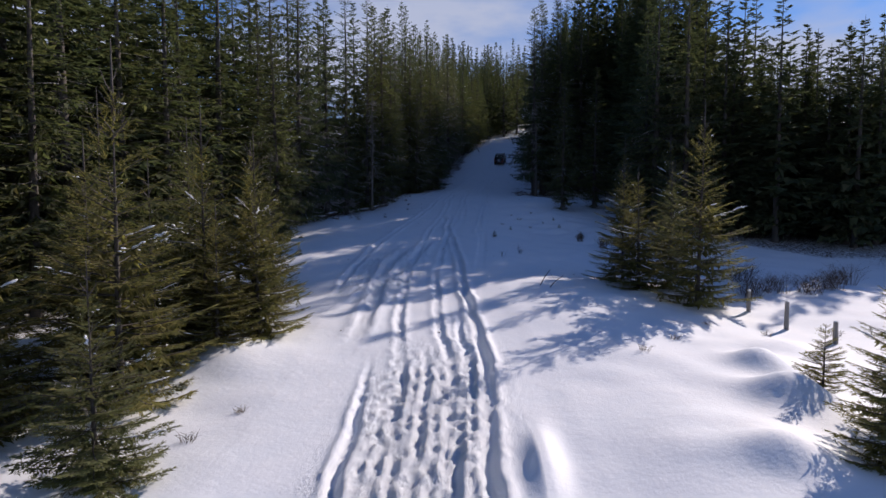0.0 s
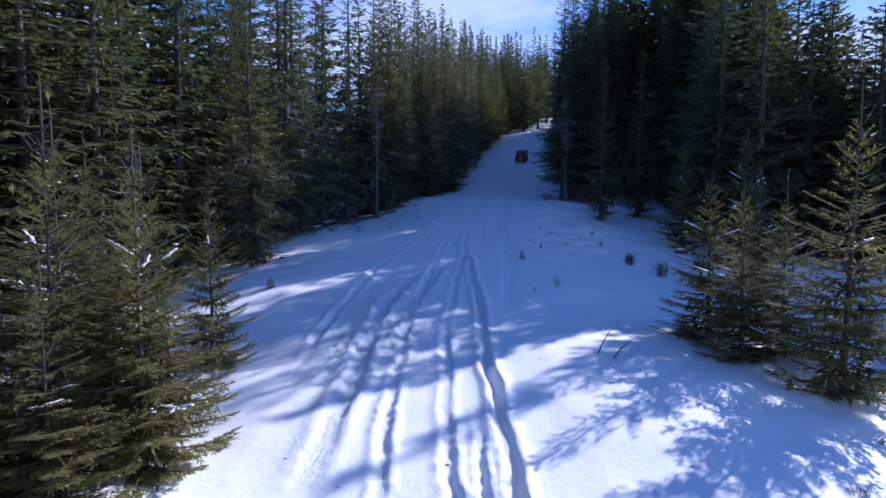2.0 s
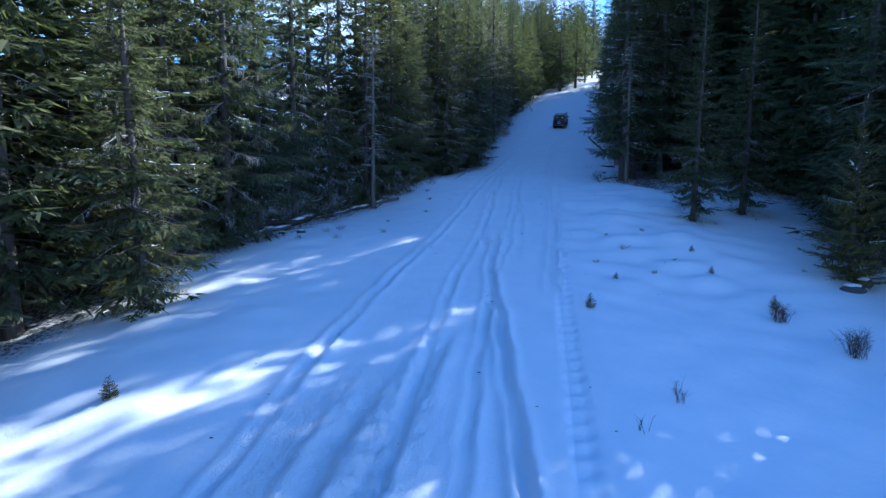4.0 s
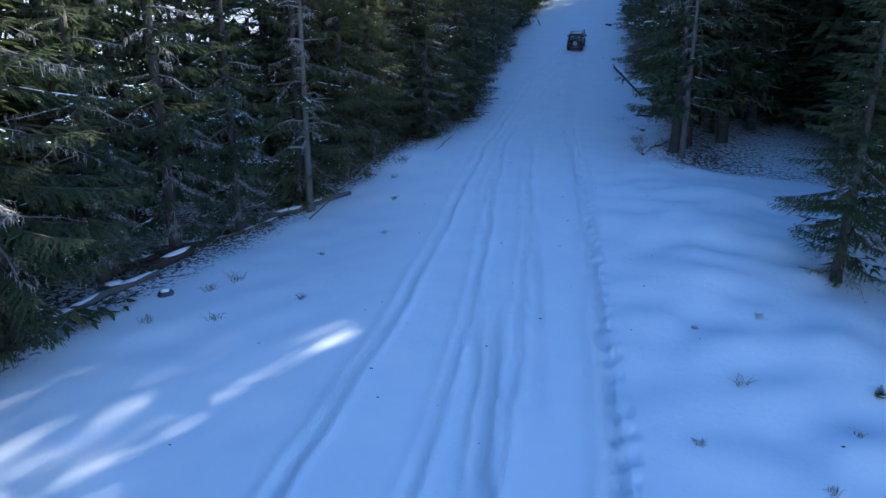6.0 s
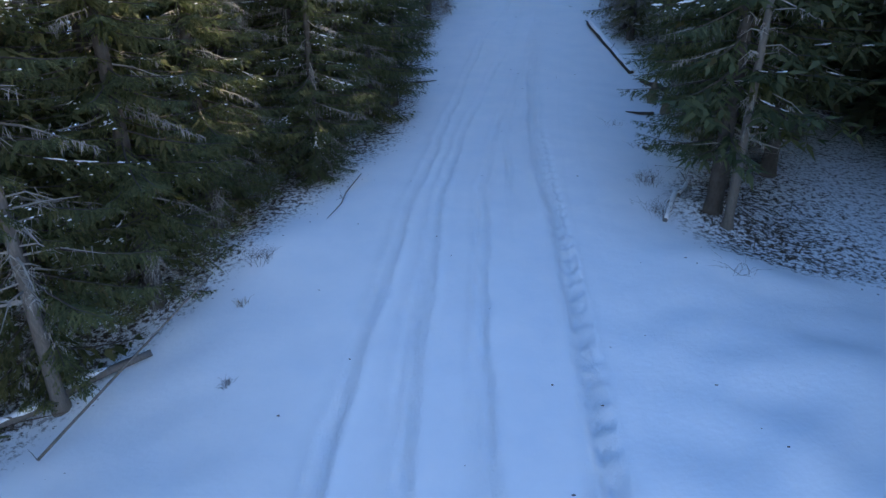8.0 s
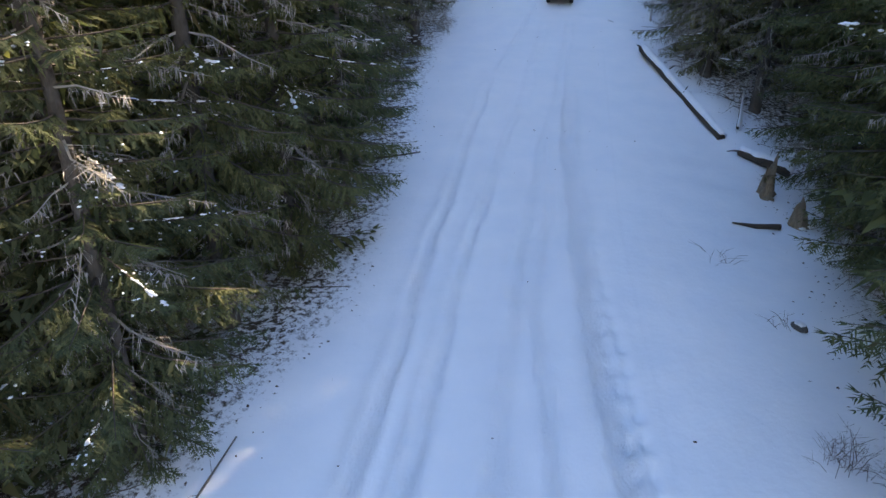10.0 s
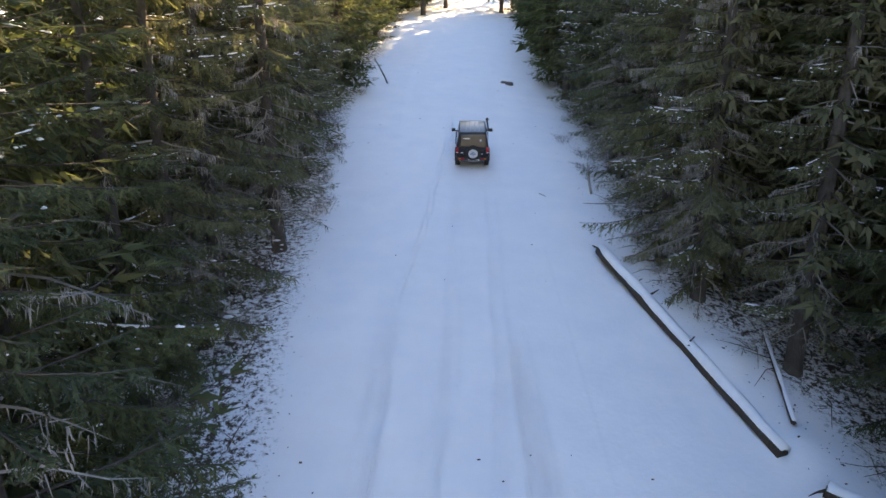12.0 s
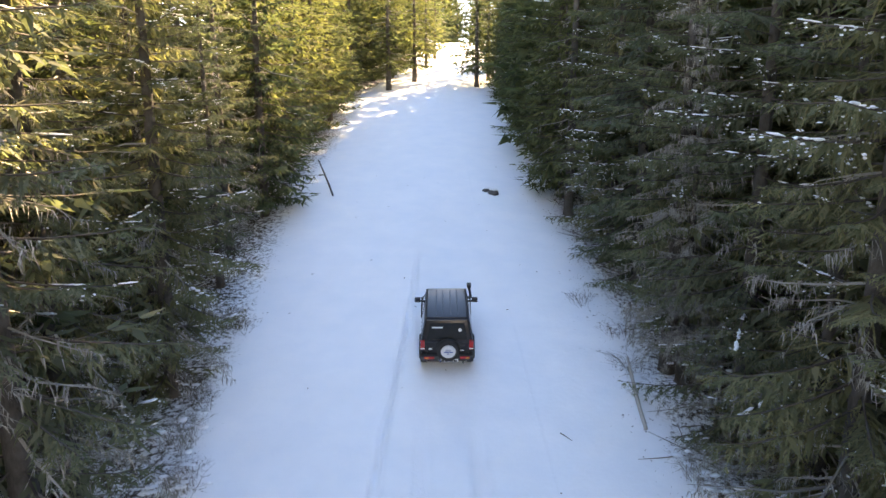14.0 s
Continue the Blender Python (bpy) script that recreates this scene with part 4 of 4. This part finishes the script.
for i, (x, y, s) in enumerate([(-9.4, 53.3, 1.3), (-8.7, 50.6, 0.9), (-10.4, 50.2, 0.9), (-6.8, 52.0, 0.8), (4.1, 48.9, 0.9), (-9.8, 52.4, 0.9), (-5.6, 57.0, 0.6), (3.6, 51.0, 0.5),
                               (5.2, 51.5, 0.6), (-7.4, 55.5, 0.5), (2.8, 47.0, 0.6), (4.8, 46.2, 0.6), (-6.0, 60.5, 0.7), (-6.6, 63.2, 0.9), (11.2, 23.0, 0.9), (9.4, 23.5, 0.8),
                               (6.3, 19.5, 0.9), (7.6, 21.0, 0.8), (-4.2, 13.6, 0.9), (-3.7, 15.0, 0.7), (12.4, 22.0, 0.8), (14.0, 24.0, 1.0), (5.8, 47.6, 0.5)]):
    tuft(x, y, 26, 0.3 * s, 0.28 * s, STRAW if i % 3 else TWIG, "dry brown grass tuft sticking out of the snow", "grass_tuft", i)
for i, (x, y, n, r, h) in enumerate([(8.9, 40.3, 60, 0.45, 0.75), (7.8, 42.6, 50, 0.4, 0.6), (5.1, 77.5, 26, 0.45, 0.5), (5.5, 75.0, 22, 0.4, 0.45), (5.1, 71.2, 60, 0.5, 0.7), (4.8, 68.6, 50, 0.5, 0.6),
                                     (6.0, 64.9, 40, 0.5, 0.5), (7.9, 67.6, 60, 0.6, 0.7), (-6.6, 64.8, 40, 0.4, 0.6), (-5.6, 73.0, 36, 0.5, 0.5), (13.3, 29.4, 80, 0.8, 0.9), (14.6, 30.0, 80, 0.9, 0.9),
                                     (15.9, 29.6, 80, 0.9, 0.9), (17.2, 30.4, 80, 0.9, 0.9), (14.0, 32.2, 80, 0.9, 1.0), (18.6, 32.0, 70, 0.9, 1.0), (3.6, 36.5, 10, 0.2, 0.5), (2.6, 35.0, 8, 0.2, 0.4),
                                     (9.0, 103.4, 46, 0.5, 0.7), (8.8, 98.2, 46, 0.5, 0.7), (-3.2, 98.8, 50, 0.5, 0.8), (-3.4, 101.6, 46, 0.5, 0.8), (-2.9, 105, 40, 0.5, 0.7), (8.6, 105.5, 40, 0.5, 0.8)]):
    tuft(x, y, n if y < 45 else n // 2, r if y < 45 else r * 1.3, h if y < 45 else h * 0.7, TWIG, "bare brown brush with thin twigs in the snow", "bush", 60 + i, 0.3)


for i, (x, y, r, h) in enumerate([(-3.6, 100.1, 0.8, 1.0), (-3.9, 102.3, 0.7, 0.9), (-3.3, 98.4, 0.7, 0.9), (-3.2, 105.4, 0.7, 0.8), (8.5, 97.4, 0.8, 0.9), (9.0, 95.6, 0.8, 1.0),
                                    (9.6, 103.2, 0.8, 1.1), (10.2, 100.8, 0.9, 1.2), (11.6, 107.6, 0.8, 1.0), (-4.6, 93.5, 0.8, 1.0), (-4.9, 90.5, 0.8, 1.0)]):
    tuft(x, y, 46, r, h, TWIG if i % 2 else LICHEN, "bare tangled brush with clumps of snow at the forest edge", "bush", 120 + i, 0.4, 26)
tuft(8.7, 101.7, 70, 0.9, 0.4, TWIG, "dense dark brown brush tangle on the snow", "bush", 140, 0.6)


def rock(x, y, s, label, seed):
    rnd = random.Random(seed)
    bm = bmesh.new()
    bmesh.ops.create_icosphere(bm, subdivisions=2, radius=1)
    for v in bm.verts:
        v.co *= 1 + 0.28 * noise.noise(v.co * 1.3 + Vector((seed, 0, 0)))
        v.co = Vector((v.co.x * s * 1.3, v.co.y * s, v.co.z * s * 0.7))
    ob = root("rock", label, "rock", m=pose(x, y, gz(x, y) + 0.1 * s, 0, 0, rnd.uniform(0, 360)))
    part("stone", bm, STONE, ob, smooth=True)
    part_mesh("snow_cap", mesh_of("snow_cap", (BV * [s * 1.05, s * 0.8, s * 0.22] + [0, 0, s * 0.58]).tolist(), BF, CAP, True), CAP, ob, "cap of snow")


for i, (x, y, s) in enumerate([(-11.0, 52.0, 0.22), (-12.7, 52.1, 0.3), (11.2, 45.6, 0.3), (11.8, 46.2, 0.3), (8.2, 117.4, 0.3), (7.9, 117.8, 0.2), (6.0, 75.0, 0.15)]):
    rock(x, y, s, "dark stone half covered by snow", i)

# small dark bits of bark and cones on the snow
rnd = random.Random(5)
bits = []
for i in range(150):
    y = rnd.uniform(20, 125)
    x = float(xc(y)) + rnd.gauss(0, 1) * 3.6
    s = rnd.uniform(0.008, 0.026)
    bits.append(((BV * [s * rnd.uniform(1, 2.5), s, s * 0.5] + [x, y, gz(x, y) + s * 0.3]).tolist(), BF))
tagged(new("forest_litter", mesh_of("forest_litter", *join(bits), TWIG)), "dark crumbs of bark scattered on the snow", "litter", kind="stuff")
# crumpled leaves, bark and needle clumps lying along the forest edges
npr = np.random.default_rng(8)
n = 3800
y = npr.uniform(50, 122, n)
left = npr.random(n) < 0.5
x = np.where(left, np.interp(y, LY, LX) + 1.6 - np.abs(npr.normal(0, 1.4, n)) + npr.exponential(0.25, n), np.interp(y, RY, RX) - 1.7 + np.abs(npr.normal(0, 1.4, n)) - npr.exponential(0.25, n))
z, w, a = land(x, y), npr.uniform(0.008, 0.035, n) * npr.uniform(0.5, 1, n), npr.uniform(0, 6.28, n)
ux, uy = np.cos(a) * w, np.sin(a) * w
scraps = np.stack([np.stack(p, -1) for p in ((x - ux * 1.6, y - uy * 1.6, z + 0.004), (x + uy, y - ux, z + w), (x + ux * 1.6, y + uy * 1.6, z + w * 0.6), (x - uy, y + ux, z + 0.012))], 1).reshape(-1, 3)
tagged(new("leaf_litter", mesh_of("leaf_litter", scraps.tolist(), np.arange(4 * n).reshape(-1, 4).tolist(), TWIG)), "brown leaves and bark scraps strewn along the forest edges", "litter", kind="stuff")
# twigs and brushwood on the forest floor
tubes = []
for i in range(1500):
    y = rnd.uniform(44, 125)
    left = rnd.random() < 0.5
    e = float(np.interp(y, LY if left else RY, LX if left else RX))
    x = e + (-1 if left else 1) * (rnd.expovariate(0.45) - 0.8)
    a, l = rnd.uniform(0, 6.28), rnd.uniform(0.25, 1.3)
    x1, y1 = x + math.cos(a) * l, y + math.sin(a) * l
    w = rnd.uniform(0.006, 0.02)
    tubes.append(ring_tube([(x, y, gz(x, y) + 0.02), ((x + x1) / 2, (y + y1) / 2, gz(x, y) + rnd.uniform(0.03, 0.2)), (x1, y1, gz(x1, y1) + rnd.uniform(0, 0.18))], [w, w * 0.8, w * 0.3], 3, closed=False))
tagged(new("brushwood", mesh_of("brushwood", *join(tubes), TWIG)), "brown fallen twigs on the forest floor", "brushwood", kind="stuff")


# ---- the car ----
PAINT = paint_material("black_car_paint", (0.010, 0.010, 0.012), 0.34, 0.25)
PAINT.node_tree.nodes["Principled BSDF"].inputs["Specular IOR Level"].default_value = 0.25
PLASTIC = paint_material("black_plastic", (0.02, 0.02, 0.021), 0.6)
RUBBER = paint_material("tyre_rubber", (0.018, 0.018, 0.018), 0.85)
SILVER = paint_material("silver_cover", (0.62, 0.63, 0.66), 0.3, 0.3)
STEEL = paint_material("wheel_steel", (0.25, 0.25, 0.26), 0.4, 0, 0.8)
REDLENS = paint_material("red_lens", (0.45, 0.015, 0.012), 0.15, 0.6)
AMBER = paint_material("amber_lens", (0.6, 0.18, 0.02), 0.15, 0.6)
PLATE = paint_material("plate_white", (0.75, 0.76, 0.74), 0.4)
INK = paint_material("plate_bars", (0.03, 0.03, 0.035), 0.5)
BLUE = paint_material("cover_print", (0.08, 0.12, 0.3), 0.5)
g = Mat("dark_glass", 0.05)
g.color(g.ramp(g.noise(2), [(0.3, (0.012, 0.014, 0.015)), (0.7, (0.02, 0.022, 0.022))]))
g.b.inputs["Specular IOR Level"].default_value = 0.2
GLASS = g.m


def bevelled(bm, width, seg=2):
    bmesh.ops.bevel(bm, geom=list(bm.edges), offset=width, segments=seg, profile=0.6, affect="EDGES")
    return bm


def hexa(bottom, top, width=0.0, seg=2):
    """A solid from four bottom and four top corners."""
    bm = bmesh.new()
    b = [bm.verts.new(p) for p in bottom]
    t = [bm.verts.new(p) for p in top]
    bm.faces.new(b[::-1])
    bm.faces.new(t)
    for i in range(4):
        j = (i + 1) % 4
        bm.faces.new((b[i], b[j], t[j], t[i]))
    return bevelled(bm, width, seg) if width else bm


def slab(x0, x1, y0, y1, z0, z1, width=0.01, seg=2):
    return hexa([(x0, y0, z0), (x1, y0, z0), (x1, y1, z0), (x0, y1, z0)], [(x0, y0, z1), (x1, y0, z1), (x1, y1, z1), (x0, y1, z1)], width, seg)


def pane(c, thick):
    """A thin plate on four corners, raised along their normal."""
    c = [Vector(p) for p in c]
    n = (c[1] - c[0]).cross(c[3] - c[0]).normalized() * thick
    return hexa([p - n * 0.2 for p in c], [p + n for p in c], 0.004, 1)


def disc(r, depth, m, seg=24, r2=None):
    bm = bmesh.new()
    bmesh.ops.create_cone(bm, cap_ends=True, segments=seg, radius1=r, radius2=r if r2 is None else r2, depth=depth, matrix=m)
    return bm


def tyre_bm(r, w, m, seg=28):
    """A tyre ring with a rounded tread and shoulders, axis along x."""
    prof = [(0.58 * r, -0.42 * w), (0.8 * r, -0.5 * w), (0.95 * r, -0.45 * w), (r, -0.3 * w), (r, 0.3 * w), (0.95 * r, 0.45 * w), (0.8 * r, 0.5 * w), (0.58 * r, 0.42 * w)]
    bm = bmesh.new()
    rings = []
    for k in range(seg):
        a = 2 * math.pi * k / seg
        lug = 0.985 if k % 2 else 1.0
        rings.append([bm.verts.new(m @ Vector((x, math.cos(a) * q * (lug if q > 0.97 * r else 1), math.sin(a) * q * (lug if q > 0.97 * r else 1)))) for q, x in prof])
    for k in range(seg):
        p, q = rings[k], rings[(k + 1) % seg]
        for i in range(len(prof)):
            j = (i + 1) % len(prof)
            bm.faces.new((p[i], p[j], q[j], q[i]))
    return bm


def build_car(m):
    car = root("car", "small black off-road car with spare wheel on snow", "car", m=m)
    # lower body with bonnet, y ahead
    body = hexa([(-0.73, -1.62, 0.42), (0.73, -1.62, 0.42), (0.70, 1.68, 0.42), (-0.70, 1.68, 0.42)],
                [(-0.745, -1.64, 1.02), (0.745, -1.64, 1.02), (0.74, 0.75, 1.02), (-0.74, 0.75, 1.02)], 0.05, 3)
    b = part("body", body, PAINT, car, smooth=True)
    part("bonnet", hexa([(-0.70, 0.70, 0.5), (0.70, 0.70, 0.5), (0.66, 1.70, 0.5), (-0.66, 1.70, 0.5)],
                        [(-0.68, 0.70, 1.03), (0.68, 0.70, 1.03), (0.60, 1.64, 0.94), (-0.60, 1.64, 0.94)], 0.06, 3), PAINT, car, smooth=True)
    cabin = hexa([(-0.735, -1.62, 0.98), (0.735, -1.62, 0.98), (0.735, 0.86, 0.98), (-0.735, 0.86, 0.98)],
                 [(-0.60, -1.44, 1.64), (0.60, -1.44, 1.64), (0.60, 0.34, 1.64), (-0.60, 0.34, 1.64)], 0.05, 3)
    part("cabin", cabin, PAINT, car, smooth=True)
    roof = part("roof", slab(-0.575, 0.575, -1.40, 0.31, 1.62, 1.675, 0.022), PAINT, car, smooth=True)
    for x in (-0.30, -0.11, 0.11, 0.30):
        part("rib", slab(x - 0.018, x + 0.018, -1.30, 0.20, 1.668, 1.684, 0.006, 1), PAINT, roof)
    for s in (-1, 1):
        part("gutter", hexa([(s * 0.60 - 0.014, -1.40, 1.60), (s * 0.60 + 0.014, -1.40, 1.60), (s * 0.60 + 0.014, 0.32, 1.60), (s * 0.60 - 0.014, 0.32, 1.60)],
                            [(s * 0.59 - 0.014, -1.40, 1.66), (s * 0.59 + 0.014, -1.40, 1.66), (s * 0.59 + 0.014, 0.32, 1.66), (s * 0.59 - 0.014, 0.32, 1.66)], 0.006, 1), PLASTIC, roof)
    # windows
    part("rear_window", pane([(-0.56, -1.607, 1.08), (0.56, -1.607, 1.08), (0.48, -1.483, 1.53), (-0.48, -1.483, 1.53)], 0.012), GLASS, car)
    part("wiper", hexa([(-0.40, -1.63, 1.07), (0.05, -1.625, 1.09), (0.05, -1.61, 1.09), (-0.40, -1.615, 1.07)], [(-0.40, -1.63, 1.09), (0.05, -1.625, 1.11), (0.05, -1.61, 1.11), (-0.40, -1.615, 1.09)]), PLASTIC, car)
    part("windscreen", pane([(0.66, 0.812, 1.05), (-0.66, 0.812, 1.05), (-0.56, 0.40, 1.58), (0.56, 0.40, 1.58)], 0.012), GLASS, car)
    for s in (-1, 1):
        x0, x1 = 0.722, 0.632
        q1 = [(s * x0, -1.38, 1.06), (s * x0, -0.32, 1.06), (s * x1, -0.36, 1.50), (s * x1, -1.30, 1.50)]
        q2 = [(s * x0, -0.20, 1.06), (s * x0, 0.62, 1.06), (s * x1, 0.26, 1.50), (s * x1, -0.22, 1.50)]
        for q in (q1, q2):
            part("side_window", pane(q if s > 0 else q[::-1], 0.010), GLASS, car)
        part("mirror", slab(s * 0.89 - 0.09, s * 0.89 + 0.09, 0.50, 0.60, 1.07, 1.22, 0.03), PLASTIC, car)
        part("mirror_arm", slab(min(s * 0.72, s * 0.82), max(s * 0.72, s * 0.82), 0.52, 0.57, 1.08, 1.13, 0.01), PLASTIC, car)
        for y in (-1.02, 1.22):
            arch = bmesh.new()
            n = 12
            ro, ri, xi, xo = 0.47, 0.38, s * 0.70, s * 0.80
            rows = []
            for k in range(n + 1):
                a = math.pi * k / n
                rows.append([arch.verts.new((x, y + math.cos(a) * r, 0.36 + math.sin(a) * r)) for x, r in ((xi, ri), (xo, ri), (xo, ro - 0.03), (xi, ro + 0.02))])
            for k in range(n):
                for i in range(4):
                    j = (i + 1) % 4
                    arch.faces.new((rows[k][i], rows[k][j], rows[k + 1][j], rows[k + 1][i]))
            part("wheel_arch", arch, PLASTIC, car)
            wm = pose(s * 0.675, y, 0.335)
            wheel = part("wheel", disc(0.12, 0.16, wm @ pose(0, 0, 0, 0, 90, 0), 16), STEEL, car)
            part("tyre", tyre_bm(0.345, 0.215, wm), RUBBER, wheel, smooth=True)
            part("rim", disc(0.205, 0.17, wm @ pose(0, 0, 0, 0, 90, 0), 20), STEEL, wheel)
        part("sill", slab(min(s * 0.69, s * 0.76), max(s * 0.69, s * 0.76), -0.62, 0.80, 0.36, 0.46, 0.02), PLASTIC, car)
        lamp = part("tail_light", slab(s * 0.685 - 0.06, s * 0.685 + 0.06, -1.672, -1.60, 0.78, 1.06, 0.012), REDLENS, car, "red tail light")
        part("indicator", slab(s * 0.685 - 0.055, s * 0.685 + 0.055, -1.678, -1.61, 0.80, 0.835, 0.008, 1), PLATE, lamp, "clear reversing lens")
        fog = part("bumper_light", slab(s * 0.50 - 0.14, s * 0.50 + 0.14, -1.785, -1.72, 0.535, 0.60, 0.008, 1), REDLENS, car, "red bumper lamp")
        part("indicator", slab(s * 0.57 - 0.05, s * 0.57 + 0.05, -1.79, -1.72, 0.537, 0.598, 0.006, 1), AMBER, fog, "amber lens")
    # rear door and spare wheel
    door = part("tailgate", slab(-0.58, 0.60, -1.662, -1.60, 0.56, 1.0, 0.02), PAINT, car, smooth=True)
    part("door_handle", slab(0.36, 0.50, -1.685, -1.655, 0.90, 0.94, 0.008, 1), PLASTIC, door)
    part("badge", slab(-0.52, -0.42, -1.672, -1.655, 0.78, 0.83, 0.006, 1), PLATE, door, "small pale badge")
    part("badge", slab(0.32, 0.48, -1.670, -1.655, 0.74, 0.77, 0.004, 1), SILVER, door, "small silver badge")
    part("hinge", slab(-0.62, -0.55, -1.68, -1.63, 0.70, 0.76, 0.008, 1), PLASTIC, door)
    sm = pose(0.03, -1.765, 0.83)
    spare = part("spare_wheel", tyre_bm(0.335, 0.19, sm @ pose(0, 0, 0, 0, 0, 90)), RUBBER, car, "black spare tyre on the rear door", True)
    cov = disc(0.225, 0.06, sm @ pose(0, -0.085, 0, 90, 0, 0), 28, 0.195)
    bevelled(cov, 0.008, 1)
    cover = part("wheel_cover", cov, SILVER, spare, "round silver-white spare wheel cover")
    for x, z, w, h in ((0, 0.075, 0.13, 0.018), (0, 0.045, 0.17, 0.014), (0, 0.0, 0.25, 0.045), (0, -0.055, 0.06, 0.03)):
        part("print", slab(0.03 + x - w / 2, 0.03 + x + w / 2, -1.8835, -1.878, 0.83 + z - h / 2, 0.83 + z + h / 2, 0.0015, 1), BLUE, spare)
    part("bumper", slab(-0.74, 0.74, -1.75, -1.58, 0.44, 0.62, 0.035), PLASTIC, car, smooth=True)
    plate = part("number_plate", slab(-0.21, 0.31, -1.80, -1.786, 0.435, 0.545, 0.004, 1), PLATE, car, "white plate with dark bars")
    for x, w in ((-0.13, 0.08), (-0.02, 0.08), (0.12, 0.09), (0.23, 0.09)):
        part("bar", slab(x - w / 2, x + w / 2, -1.8045, -1.799, 0.46, 0.52, 0.001, 1), INK, plate)
    part("plate_band", slab(-0.208, -0.172, -1.8045, -1.799, 0.438, 0.542, 0.001, 1), BLUE, plate)
    part("sticker", disc(0.05, 0.006, pose(0.36, -1.565, 1.36, 74, 0, 0), 16), PLATE, car, "round white sticker")
    part("sticker", pane([(-0.42, -1.545, 1.405), (-0.12, -1.545, 1.405), (-0.12, -1.533, 1.445), (-0.42, -1.533, 1.445)], 0.004), PLATE, car, "white strip sticker")
    # snorkel on the pillar
    tube = ring_tube([(0.77, 1.1, 0.98), (0.78, 0.86, 1.06), (0.735, 0.60, 1.42), (0.70, 0.48, 1.58), (0.70, 0.47, 1.66)], [0.045, 0.045, 0.042, 0.04, 0.04], 8)
    sn = part_mesh("snorkel", mesh_of("snorkel", *tube, PLASTIC, True), PLASTIC, car, "black air snorkel on the pillar")
    part("snorkel_head", slab(0.635, 0.765, 0.39, 0.55, 1.63, 1.75, 0.025), PLASTIC, sn)
    part("front_bumper", slab(-0.74, 0.74, 1.62, 1.82, 0.42, 0.62, 0.04), PLASTIC, car, smooth=True)
    part("rear_axle", disc(0.05, 1.3, pose(0, -1.02, 0.33, 0, 90, 0), 10), PLASTIC, car)
    part("exhaust", disc(0.03, 0.3, pose(0.45, -1.62, 0.40, 90, 0, 0), 10), STEEL, car)
    return car


cx, cy = 3.5, 103.6
rise = math.degrees(math.atan2(gz(cx + 0.15, cy + 1.2) - gz(cx - 0.15, cy - 1.2), 2.42))
ahead = -math.degrees(math.atan2(1.0, 7.0))
build_car(pose(cx, cy, (gz(cx + 0.15, cy + 1.2) + gz(cx - 0.15, cy - 1.2)) / 2 - 0.01, rise, 0, ahead))
